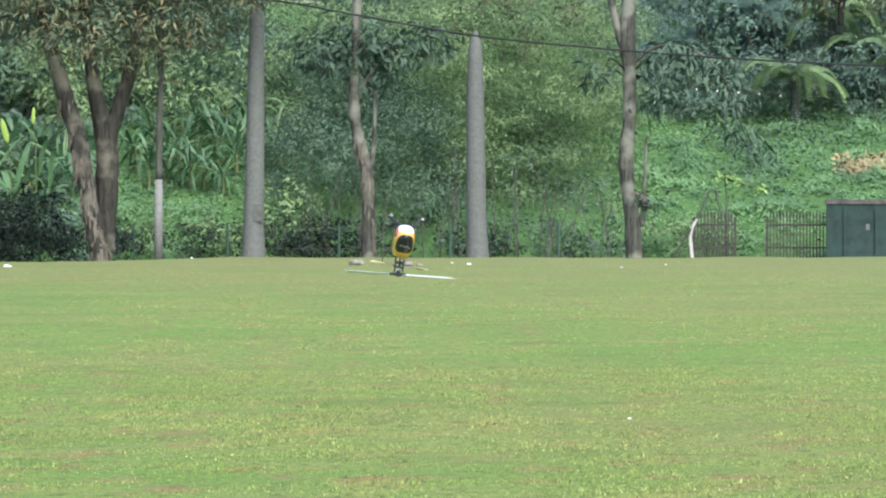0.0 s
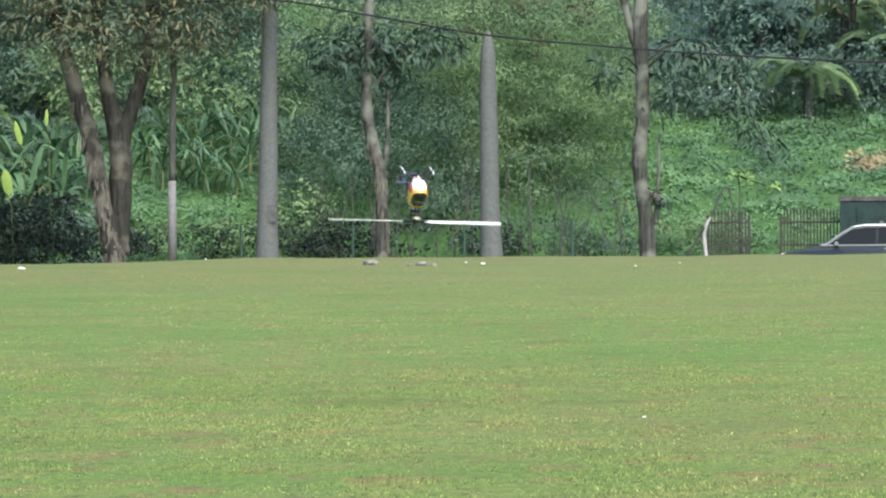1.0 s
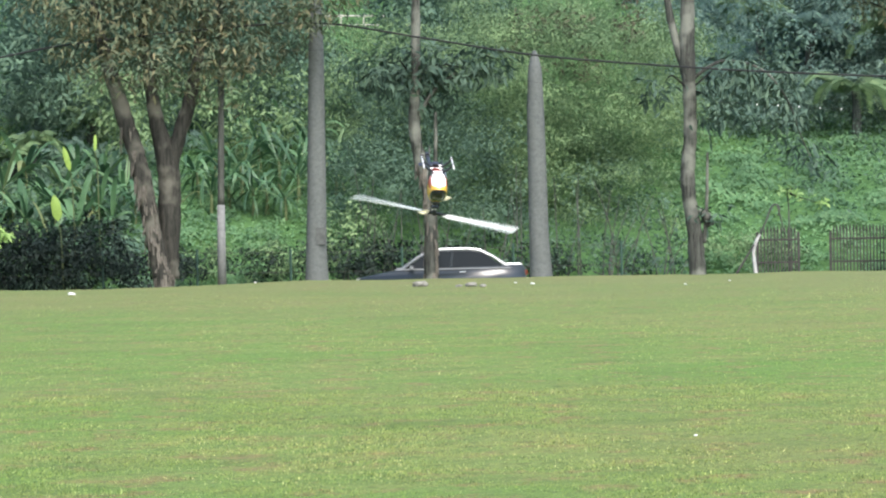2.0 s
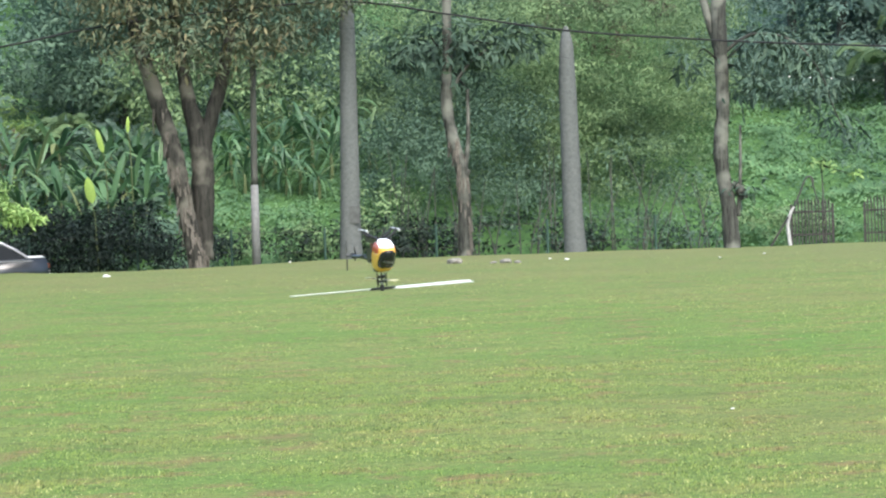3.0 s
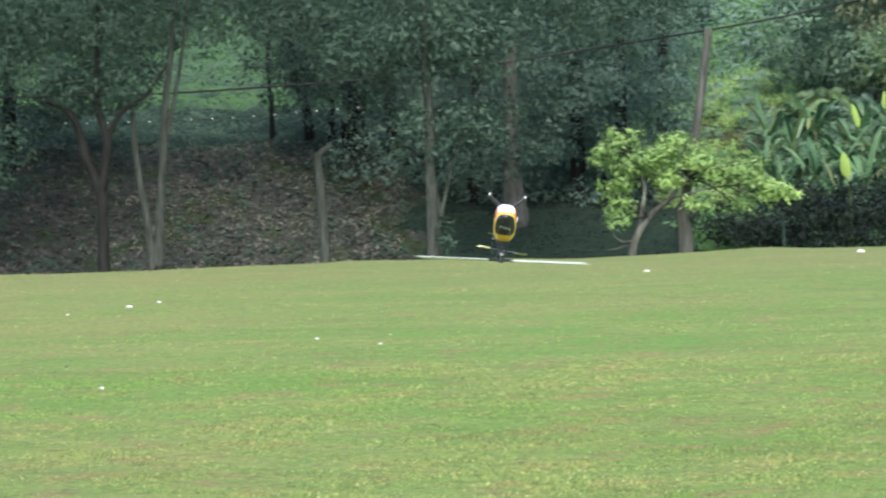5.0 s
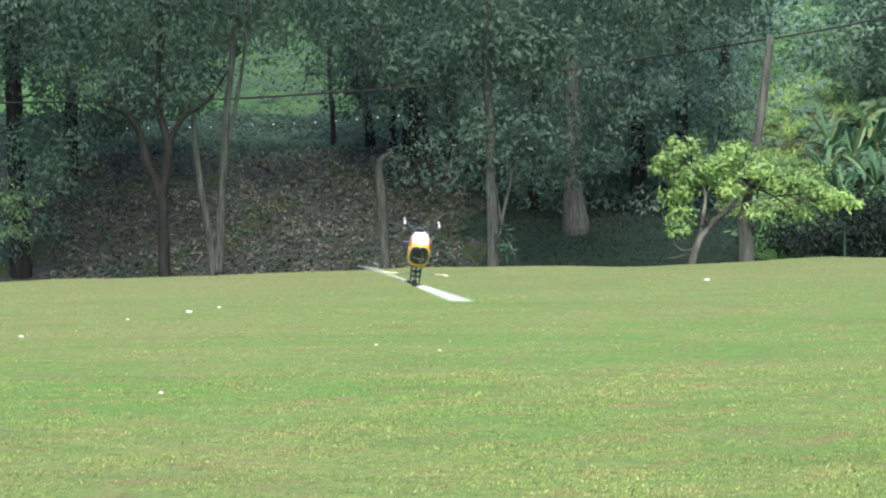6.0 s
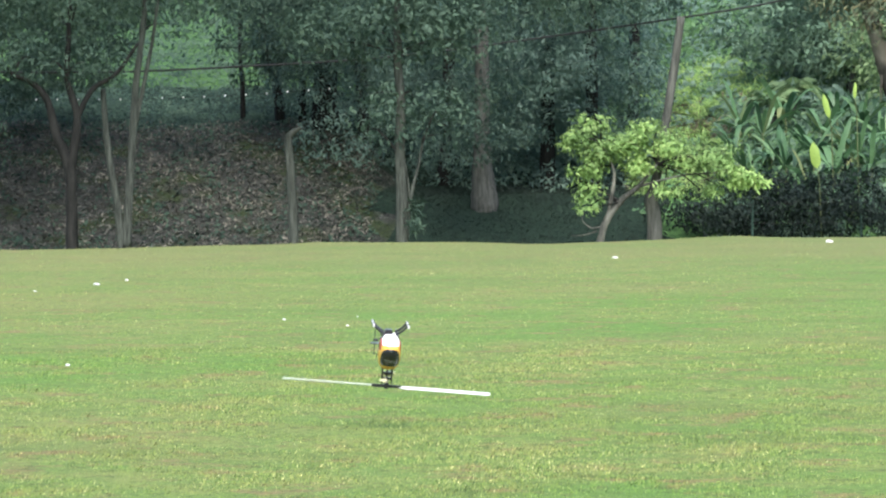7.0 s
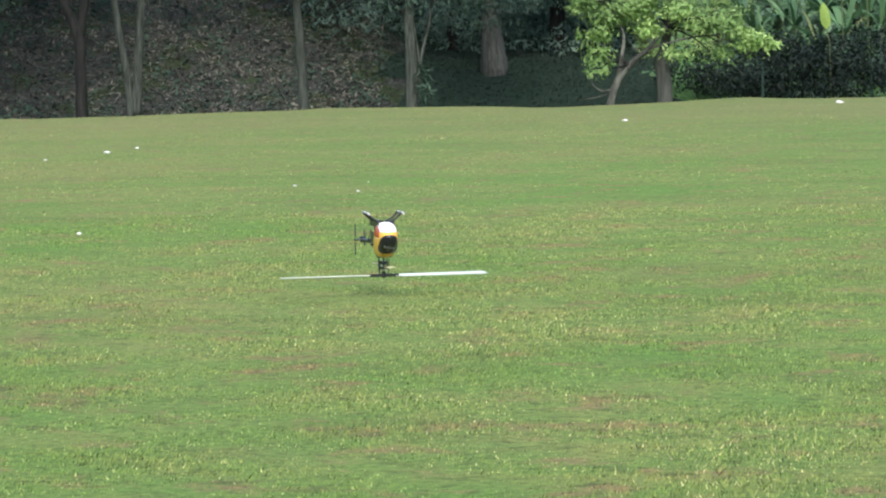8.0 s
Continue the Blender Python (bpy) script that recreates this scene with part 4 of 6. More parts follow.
# small lime-green tree
build_tree("small_tree", -391, 83.2,
           [[(-393, 138, 0.10), (-378, 105, 0.085), (-350, 65, 0.07), (-320, 40, 0.05), (-285, 0, 0.03)], [(-372, 92, 0.06), (-366, 55, 0.05), (-362, 10, 0.035), (-385, -40, 0.02)],
            [(-385, 110, 0.025), (-402, 112, 0.02), (-418, 98, 0.014), (-414, 84, 0.01)], [(-392, 118, 0.02), (-415, 124, 0.012), (-438, 126, 0.006)], [(-320, 40, 0.03), (-240, 20, 0.022), (-150, 15, 0.014)]],
           [(-425, -48, 0, (0.45, 0.5, 0.28)), (-395, -72, 0, (0.45, 0.5, 0.18)), (-380, -25, 0, (0.6, 0.6, 0.35)), (-330, -40, 0, (0.55, 0.6, 0.3)), (-300, -65, 0, (0.42, 0.5, 0.2)), (-270, -30, 0, (0.5, 0.6, 0.3)),
            (-405, 10, 0, (0.4, 0.5, 0.25)), (-320, 0, 0, (0.5, 0.6, 0.25)), (-240, 0, 0, (0.45, 0.5, 0.3)), (-190, -10, 0, (0.5, 0.5, 0.28)), (-165, -22, 0, (0.25, 0.3, 0.15)), (-145, 25, 0, (0.45, 0.5, 0.22)), (-115, 36, 0, (0.28, 0.3, 0.15)),
            (-185, 55, 0, (0.3, 0.3, 0.16)), (-405, 50, 0, (0.3, 0.3, 0.25)), (-410, 75, 0, (0.25, 0.3, 0.12)), (-270, 45, 0, (0.35, 0.35, 0.16)), (-445, -30, 0, (0.22, 0.3, 0.16)), (-130, 28, -0.1, (0.42, 0.4, 0.18)), (-165, 8, -0.1, (0.4, 0.4, 0.2)), (-98, 38, 0, (0.25, 0.3, 0.11)), (-190, 40, 0, (0.3, 0.3, 0.15)), (-402, 62, 0, (0.28, 0.3, 0.3))],
           "lime", M["grey_bark"], "small lime-green leafy tree leaning on the rim", 380, 0.13, 0.15, 22, 0.115, 11, 0.34, shell=0.1)

# trees and stump of the shaded wood, its shade put into their bark
build_tree("tree", -736, 83,
           [[(-738, 138, 0.15), (-737, 60, 0.135), (-740, -20, 0.12), (-738, -120, 0.11), (-742, -200, 0.10), (-740, -420, 0.09)], [(-728, 130, 0.05), (-722, 60, 0.04), (-705, -10, 0.03), (-700, -40, 0.02)], [(-722, 60, 0.03), (-728, 10, 0.02), (-735, -30, 0.015)]],
           [(-800, -120, 0, (0.9, 0.9, 0.5)), (-740, -100, 0, (1.0, 1, 0.5)), (-680, -120, 0, (0.9, 1, 0.5)), (-640, -90, 0, (0.7, .8, 0.4)), (-780, -60, 0, (0.6, .7, 0.35)), (-700, -60, 0, (0.7, .7, 0.35)), (-760, -260, 0, (2.0, 1.6, 0.9)), (-640, -250, 0, (1.6, 1.5, 0.9)), (-860, -230, 0, (1.3, 1.4, 0.8)), (-720, -360, 0, (2.6, 2, 1.0))],
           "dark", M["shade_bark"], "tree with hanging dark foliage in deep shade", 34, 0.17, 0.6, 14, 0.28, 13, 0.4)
# darker post bark replaces palm bark, putting the shade into its colour
build_tree("palm_stump", -590, 102.3, [[(-590, 78, 0.44), (-591, 52, 0.37), (-594, -10, 0.28), (-594, -60, 0.22), (-594, -200, 0.2), (-594, -360, 0.18)]], None, "dark", M["wood_post"], "pale swollen palm base in the shade", category="palm")
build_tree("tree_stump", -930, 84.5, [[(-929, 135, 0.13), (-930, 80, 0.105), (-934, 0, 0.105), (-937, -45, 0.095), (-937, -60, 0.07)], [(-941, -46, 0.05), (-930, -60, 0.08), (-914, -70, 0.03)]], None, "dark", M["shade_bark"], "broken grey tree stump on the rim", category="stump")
build_tree("tree", -1318, 83.5,
           [[(-1318, 140, 0.14), (-1320, 60, 0.13), (-1322, 0, 0.14), (-1345, -60, 0.10), (-1360, -120, 0.085), (-1385, -150, 0.07), (-1420, -165, 0.05)], [(-1320, 0, 0.12), (-1308, -90, 0.09), (-1325, -160, 0.07), (-1320, -250, 0.06), (-1315, -400, 0.05)], [(-1308, -90, 0.07), (-1280, -140, 0.06), (-1240, -165, 0.05), (-1200, -220, 0.03)]],
           [(-1400, -180, 0, (0.9, 1, 0.5)), (-1330, -200, 0, (1.0, 1, 0.5)), (-1270, -190, 0, (0.7, 0.8, 0.5)), (-1450, -240, 0, (1.2, 1.2, 0.7)), (-1350, -270, 0, (1.3, 1.2, 0.7)), (-1400, -350, 0, (2.0, 1.6, 0.8)), (-1290, -320, 0, (1.2, 1.2, 0.7))],
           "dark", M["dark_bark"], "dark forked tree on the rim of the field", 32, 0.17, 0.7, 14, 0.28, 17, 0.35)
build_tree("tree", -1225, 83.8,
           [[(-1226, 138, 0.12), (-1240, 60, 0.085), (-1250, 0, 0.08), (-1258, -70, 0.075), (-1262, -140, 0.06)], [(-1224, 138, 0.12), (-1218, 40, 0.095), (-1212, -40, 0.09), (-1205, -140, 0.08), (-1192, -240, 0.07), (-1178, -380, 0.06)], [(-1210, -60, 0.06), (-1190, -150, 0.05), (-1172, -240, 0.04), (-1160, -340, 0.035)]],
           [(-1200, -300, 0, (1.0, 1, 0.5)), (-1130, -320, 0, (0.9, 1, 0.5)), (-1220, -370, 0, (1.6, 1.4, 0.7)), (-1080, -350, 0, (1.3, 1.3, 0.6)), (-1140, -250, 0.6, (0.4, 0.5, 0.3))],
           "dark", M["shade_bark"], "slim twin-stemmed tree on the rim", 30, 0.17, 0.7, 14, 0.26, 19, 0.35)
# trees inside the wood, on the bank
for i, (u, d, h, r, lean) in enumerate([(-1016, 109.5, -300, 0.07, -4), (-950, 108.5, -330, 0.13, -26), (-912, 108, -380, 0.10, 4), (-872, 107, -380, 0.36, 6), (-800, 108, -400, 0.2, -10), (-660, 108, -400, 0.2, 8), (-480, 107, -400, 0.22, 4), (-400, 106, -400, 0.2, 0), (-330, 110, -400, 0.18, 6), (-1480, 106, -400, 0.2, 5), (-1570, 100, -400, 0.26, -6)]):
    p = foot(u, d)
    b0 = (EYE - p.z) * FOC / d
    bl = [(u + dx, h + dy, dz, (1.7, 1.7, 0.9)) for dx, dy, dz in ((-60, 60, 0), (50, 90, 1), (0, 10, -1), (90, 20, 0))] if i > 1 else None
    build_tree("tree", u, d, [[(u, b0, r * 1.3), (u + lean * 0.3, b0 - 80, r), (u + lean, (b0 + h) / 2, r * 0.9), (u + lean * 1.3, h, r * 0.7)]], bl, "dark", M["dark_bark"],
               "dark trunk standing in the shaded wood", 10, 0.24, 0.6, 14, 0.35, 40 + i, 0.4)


# ---- planting behind ----
def carpet(name, leaf, regions, label, size, seed, lump=0.35, droop=0.3, aspect=0.5, up=0.0):
    """Leaves of creepers and weeds over the ground; regions: (u0, u1, d0, d1, count)."""
    rng = np.random.default_rng(seed)
    P, N = [], []
    for u0, u1, d0, d1, n in regions:
        us, ds = rng.uniform(u0, u1, n), rng.uniform(d0, d1, n)
        for u, d in zip(us, ds):
            p = place(u, d)
            a = noise.noise((p.x * 0.9, p.y * 0.9, seed)) + 0.5 * noise.noise((p.x * 2.3, p.y * 2.3, seed))
            b = noise.noise((p.x * 0.9 + 0.2, p.y * 0.9, seed)) + 0.5 * noise.noise((p.x * 2.3 + 0.5, p.y * 2.3, seed))
            P.append((p.x, p.y, height(p.x, p.y) + up + lump * max(-0.1, a)))
            N.append(((a - b) * 2.0, -0.6 - 0.5 * a, 0.5))
    P, N = np.array(P), np.array(N)
    P += rng.normal(size=P.shape) * 0.05
    ob = quads_ob(name, leaves((P, N), size, rng, droop, aspect), M[leaf])
    return tagged(ob, label, "plants", kind="stuff")


def mass(name, leaf, blobs, label, size, density, seed, k=16, sub=0.35, droop=0.4, aspect=0.35, category="trees"):
    """Foliage masses given as (bearing, drop, distance, radii); drop None: on the ground."""
    rng = np.random.default_rng(seed)
    bl = []
    for u, v, d, r in blobs:
        p = place(u, d, v) if v is not None else place(u, d)
        if v is None:
            p.z = height(p.x, p.y) + r[2] * 0.5
        bl.append((tuple(p), r))
    ob = quads_ob(name, leaves(clumped(bl, density, rng, sub, k, 0.6), size, rng, droop, aspect), M[leaf])
    return tagged(ob, label, category, kind="stuff")


rb = random.Random(21)
uni = rb.uniform


def many(n, u, v, d, r, flat=0.65):
    out = []
    for _ in range(n):
        q = uni(*r)
        out.append((uni(*u), uni(*v) if v else None, uni(*d), (q, q, q * flat)))
    return out


# right-hand slope, open and covered with creepers
carpet("slope_creepers", "creeper", [(1080, 1950, 100, 122, 72000), (150, 500, 100, 114, 16000), (430, 640, 112, 136, 16000), (-320, -40, 102, 124, 20000)], "bright green creepers and weeds covering the slope", 0.135, 31, 0.5)
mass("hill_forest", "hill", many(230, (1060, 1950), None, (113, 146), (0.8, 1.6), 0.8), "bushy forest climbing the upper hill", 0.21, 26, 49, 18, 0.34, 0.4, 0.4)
mass("slope_bushes", "mid", many(46, (1150, 1950), None, (103, 117), (0.35, 0.8)) + many(30, (1140, 1950), None, (113, 120), (0.7, 1.4)), "green bushes dotted over the slope", 0.17, 40, 32, 14, 0.2, category="bushes")
# feathery trees behind the dead palm
mass("feathery_trees", "light", many(150, (690, 1090), (-310, 10), (104, 110), (0.5, 1.25), 0.34) + many(46, (850, 1130), (-70, 70), (103, 107), (0.45, 0.9), 0.38) + many(40, (700, 1080), (-360, -280), (108, 113), (0.6, 1.2), 0.4),
     "feathery light green trees behind the road", 0.125, 60, 22, 20, 0.24, 0.5, 0.24)
mass("feathery_trees", "light", many(80, (480, 1090), (-330, -60), (109.5, 113), (0.8, 1.5), 0.5), "light green trees behind the thicket", 0.14, 30, 60, 18, 0.32, 0.5, 0.28)
mass("roadside_thicket", "mid", many(46, (600, 1095), (-60, 100), (105, 107.5), (0.6, 1.1), 0.6), "leafy backing of the thicket", 0.16, 24, 58, 16, 0.34, 0.5)
mass("roadside_thicket", "mid", many(66, (470, 800), (-130, 40), (102, 106), (0.45, 1.0), 0.5) + many(26, (640, 1100), (10, 90), (102, 104), (0.35, 0.7), 0.5) + many(30, (560, 720), (-230, -120), (105, 110), (0.6, 1.1), 0.5),
     "mid-green thicket behind the palms", 0.115, 84, 23, 15, 0.25, 0.5)
mass("roadside_thicket", "broad", many(44, (480, 1100), (50, 115), (100, 102.5), (0.3, 0.6)),
     "dark undergrowth along the road", 0.145, 56, 28, 14, 0.24, 0.5)
# leaves with shade in their colour, also filling dark gaps in the thicket
mass("shaded_hedge", "hedge", many(34, (-170, 110), (15, 62), (100.6, 101.6), (0.35, 0.6)) + many(38, (500, 880), (58, 118), (100.3, 102.5), (0.3, 0.6), 0.55) + many(8, (880, 1060), (92, 120), (101, 103), (0.3, 0.5)) + many(70, (-170, 90), (40, 118), (99.0, 101.0), (0.4, 0.75)) + many(34, (80, 250), (78, 120), (99.0, 100.5), (0.35, 0.55)) + many(30, (-270, -100), (60, 112), (100, 102), (0.4, 0.7)) + many(22, (440, 640), (70, 118), (99.6, 101), (0.35, 0.6)),
     "hedge and creepers along the roadside fence, shade put into their leaf colour", 0.16, 40, 53, 14, 0.2, category="bushes")
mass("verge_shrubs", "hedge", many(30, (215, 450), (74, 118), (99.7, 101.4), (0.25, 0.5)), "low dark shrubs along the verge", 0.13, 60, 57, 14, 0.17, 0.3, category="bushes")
mass("weedy_verge", "light", many(45, (215, 480), (60, 118), (99.5, 101.5), (0.25, 0.5)) + many(20, (470, 560), (-10, 90), (101, 103), (0.3, 0.6)) + many(30, (1100, 1300), (60, 110), (101, 103), (0.25, 0.45)),
     "weeds and small shrubs along the verge", 0.15, 60, 29, 14, 0.16, 0.3)
carpet("slope_undergrowth", "mid", [(-190, 200, 100, 113, 16000)], "dark green undergrowth below the banana plants", 0.22, 45, 0.5)
carpet("dry_path", "dry", [(1480, 1640, 107.8, 109.6, 4000)], "dry trampled grass across the slope", 0.2, 46, 0.1)
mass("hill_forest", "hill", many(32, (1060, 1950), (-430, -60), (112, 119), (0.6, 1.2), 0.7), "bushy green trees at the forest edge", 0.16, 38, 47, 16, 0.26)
# pale hazy leaf colour lifts the dark inside of the wood
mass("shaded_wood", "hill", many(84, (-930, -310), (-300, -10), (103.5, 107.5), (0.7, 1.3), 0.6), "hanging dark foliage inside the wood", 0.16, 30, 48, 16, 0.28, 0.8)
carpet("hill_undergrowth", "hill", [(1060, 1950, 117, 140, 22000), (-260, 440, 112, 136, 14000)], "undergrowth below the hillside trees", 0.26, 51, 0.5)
# the same near-black leaves carry the shade on the wood's floor
carpet("wood_floor_grass", "hedge", [(-900, -270, 97.5, 107, 26000)], "rough grass under the trees, shade put into its leaf colour", 0.10, 50, 0.10, -1.5, 0.14)
mass("seed_heads", "straw", many(22, (700, 1040), (-345, -230), (106, 109), (0.25, 0.5), 1.0), "dry pinkish seed heads among the feathery trees", 0.22, 60, 52, 10, 0.15, -0.5, 0.2, category="plants")
def build_thin_stems():
    """Slender bare stems of the thicket behind the road."""
    r = random.Random(71)
    runs = []
    for _ in range(48):
        u, d = r.choice((r.uniform(490, 640), r.uniform(640, 830), r.uniform(870, 1090))), r.uniform(100.2, 102.2)
        b = foot(u, d)
        h, lean = r.uniform(1.2, 3.2), r.uniform(-0.7, 0.7)
        p, q = resample([b, b + Vector((lean * 0.3, 0.1, h * 0.5)), b + Vector((lean, 0.2, h))], [r.uniform(0.018, 0.04), 0.018, 0.008], 7)
        runs.append(tube(p, q, 5))
    for _ in range(26):
        u, d = r.uniform(560, 1080), r.uniform(99.4, 100.2)
        b = foot(u, d, -r.uniform(0.1, 0.45))
        runs.append(tube([b, b + Vector((r.uniform(-1.5, 1.5), 0.2, r.uniform(-0.15, 0.35)))], [0.025, 0.01], 5))
    v, f = join(runs)
    tagged(mesh_ob("thin_stems", v, f, M["wood_post"]), "slender bare stems and fallen sticks in the thicket", "stems", kind="stuff")


build_thin_stems()
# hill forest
mass("hill_forest", "hill", many(40, (1060, 1950), (-430, -140), (117, 128), (1.1, 2.2), 0.75), "forest on the hillside, haze put into its bluish leaf colour", 0.22, 18, 24, 18, 0.38)
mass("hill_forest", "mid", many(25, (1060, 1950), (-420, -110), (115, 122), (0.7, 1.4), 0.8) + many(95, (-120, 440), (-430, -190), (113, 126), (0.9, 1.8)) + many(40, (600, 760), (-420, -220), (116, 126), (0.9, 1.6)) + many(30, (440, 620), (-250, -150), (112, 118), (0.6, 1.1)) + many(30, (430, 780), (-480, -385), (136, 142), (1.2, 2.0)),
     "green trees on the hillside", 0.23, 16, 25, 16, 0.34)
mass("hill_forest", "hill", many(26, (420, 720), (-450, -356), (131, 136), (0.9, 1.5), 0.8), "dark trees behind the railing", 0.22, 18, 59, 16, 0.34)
mass("hill_bushes", "light", many(40, (60, 480), (-240, -100), (108, 116), (0.5, 1.0)) + many(16, (560, 680), (-180, -60), (107, 110), (0.5, 0.9)), "lighter bushes on the hillside", 0.2, 30, 34, 14, 0.25, category="bushes")
# ridge beyond everything
mass("ridge_forest", "dark", many(120, (-2200, 2600), (-620, -380), (150, 200), (4.0, 8.0), 0.8), "forest closing the ridge", 0.9, 0.08, 35, 20, 1.2)

# shaded wood
# the wood's depth uses the leaf colour that has haze in it
mass("shaded_wood", "hill", many(135, (-930, -330), (-420, -20), (108, 124), (1.0, 2.0), 0.7), "dense dark foliage of the shaded wood", 0.2, 15, 26, 18, 0.34)
mass("shaded_wood", "hill", many(60, (-930, -270), (-20, 70), (105.5, 114), (0.6, 1.3), 0.7), "dark undergrowth of the shaded wood", 0.22, 16, 36, 16, 0.3, category="bushes")
# this canopy reaches above the view, added there to shade the wood floor
mass("shaded_wood", "dark", many(46, (-960, -310), (-480, -265), (86, 106), (1.0, 1.9), 0.55), "leafy canopy over the shaded wood", 0.18, 22, 37, 18, 0.3, 0.7)
mass("bank_canopy", "broad", many(60, (-1750, -960), (-480, -290), (86, 104), (1.0, 1.8), 0.55) + many(45, (-1750, -1260), (-330, -140), (96, 112), (0.9, 1.6), 0.6) + many(18, (-1030, -900), (-330, -160), (104, 112), (0.8, 1.4), 0.6), "overhanging dark foliage above the bank", 0.18, 20, 27, 18, 0.3, 0.7)
# crowns out of view, added to shade the bank and rim trunks
mass("bank_canopy", "broad", many(40, (-1750, -860), (-1350, -600), (84, 98), (1.4, 2.4), 0.6) + many(5, (-820, -330), (-1350, -700), (84, 98), (1.2, 2.0), 0.6) + many(22, (-1750, -900), (-780, -450), (77, 82), (1.0, 1.6), 0.6), "unseen high crowns added to shade the bank", 0.5, 3.2, 28, 16, 0.5, 0.6)
mass("bank_bushes", "mid", many(30, (-1750, -1470), (-120, 110), (97, 103), (0.6, 1.0)), "green bushes closing the end of the bank", 0.17, 40, 38, 14, 0.22, category="bushes")
mass("bank_bushes", "light", many(22, (-1680, -1545), (-45, 65), (90, 92), (0.3, 0.45)), "bright green feathery bush at the end of the bank", 0.13, 70, 54, 18, 0.16, 0.3, 0.36, category="bushes")
mass("shaded_wood", "dark", many(16, (-660, -520), (-150, -30), (98.5, 101), (0.5, 0.85), 0.6), "foliage hanging in front of the palm base", 0.16, 34, 66, 16, 0.26, 0.8)
mass("hanging_vines", "mid", many(18, (-420, -280), (-300, -60), (103, 106), (0.4, 0.8), 1.3), "climbing vines at the edge of the wood", 0.17, 30, 39, 14, 0.2, 1.0, category="vines")
carpet("leaf_litter", "fallen", [(-1520, -790, 99, 108.5, 26000)], "fallen dry grey leaves on the bank", 0.15, 41, 0.08, 0.3, 0.25)
carpet("leaf_litter", "dark", [(-1520, -780, 99, 111, 9000)], "ivy and dark leaves on the bank", 0.16, 42, 0.15)
carpet("slope_weeds", "dark", [(-1420, -860, 107.5, 145, 52000)], "rough grass above the bank", 0.14, 43, 0.12)
carpet("slope_weeds", "straw", [(-330, -120, 104, 114, 3500)], "dry grass tufts on the slope", 0.3, 44, 0.4, 0.8, 0.15)
carpet("slope_weeds", "lime", [(-330, -90, 103.5, 119, 15000)], "yellow-green long grass on the slope", 0.24, 55, 0.4, -0.4, 0.12)


# ---- banana plants ----
def leaf_strip(length, width, rise, arch, fold, n=9):
    """An arching folded leaf blade along +x from the origin."""
    vs, fs = [], []
    for i in range(n + 1):
        s = i / n
        x = length * (s - 0.25 * arch * s * s)
        z = length * (rise * s - arch * s * s)
        w = width * 0.5 * (min(1, s * 5) ** 0.7) * max(0.02, 1 - max(0, (s - 0.55) / 0.45) ** 2.2)
        vs += [(x, -w, z - fold * w), (x, 0, z), (x, w, z - fold * w)]
    for i in range(n):
        a = 3 * i
        fs += [(a, a + 3, a + 4, a + 1), (a + 1, a + 4, a + 5, a + 2)]
    return vs, fs


def leaf_set(shapes):
    out = []
    for length, width, rise, arch in shapes:
        v, f = leaf_strip(length, width, rise, arch, 0.35, 11)
        me = bpy.data.meshes.new("leaf")
        me.from_pydata(v, [], f)
        me.materials.append(M["banana"])
        me.polygons.foreach_set("use_smooth", [True] * len(me.polygons))
        out.append(me)
    return out


UPRIGHT = leaf_set(((2.0, 0.28, 1.5, 0.9), (1.8, 0.30, 1.2, 0.9), (2.2, 0.30, 1.7, 1.1), (1.6, 0.26, 0.8, 0.9), (1.9, 0.28, 2.1, 1.0), (1.9, 0.24, 1.2, 1.3)))
RIBBON = leaf_set(((2.3, 0.13, 1.1, 1.15), (2.0, 0.12, 0.8, 1.15), (2.5, 0.13, 1.4, 1.3), (1.8, 0.11, 0.5, 1.0), (2.2, 0.12, 1.7, 1.2), (2.1, 0.10, 1.3, 1.5), (1.6, 0.11, 0.2, 0.8)))


def build_banana(u, d, scale, seed, shapes, n, label):
    r = random.Random(seed)
    base = foot(u, d)
    root = tagged(thing("banana_plant", base, label, "banana plant"), group="banana plants on the slope")
    h = 1.1 * scale
    p, q = resample([(0, 0, -0.1), (0.03, 0, h * 0.5), (0, 0.02, h)], [0.09 * scale, 0.07 * scale, 0.04 * scale], 8)
    v, f = tube(p, q, 9)
    mesh_ob("stem", v, f, M["stem"], root, smooth=True)
    for i in range(n):
        lf = new("leaf", r.choice(shapes))
        lf.parent = root
        a = 2 * math.pi * (i * 0.382) + r.uniform(-0.3, 0.3)
        s = scale * r.uniform(0.7, 1.15)
        lf.matrix_basis = Matrix.Translation((0, 0, h * r.uniform(0.7, 1.0))) @ Matrix.Rotation(a, 4, "Z") @ Matrix.Rotation(r.uniform(-0.4, 0.4), 4, "X") @ Matrix.Rotation(r.uniform(-0.35, 0.35), 4, "Y") @ Matrix.Diagonal((s, s, s, 1))
    return root


for i, (u, d, s) in enumerate([(-110, 103.5, 0.85), (-60, 104.5, 1.0), (-20, 103.2, 0.9), (25, 104, 1.05), (55, 102.6, 0.9), (90, 104.5, 1.0), (-150, 106, 0.9), (130, 105.5, 0.9), (5, 107.5, 1.0), (-60, 109, 1.0), (-130, 104.5, 0.9), (-85, 105.5, 0.9), (45, 106, 0.95), (110, 107, 0.9), (-40, 102.4, 0.8), (75, 108.5, 1.0), (-100, 107.5, 1.0), (30, 109, 1.0), (-10, 105.4, 1.0), (65, 105, 1.0), (-140, 108.5, 1.0)]):
    build_banana(u, d, s * 0.60, 100 + i, UPRIGHT, 14, "banana plant with upright broad green leaves")
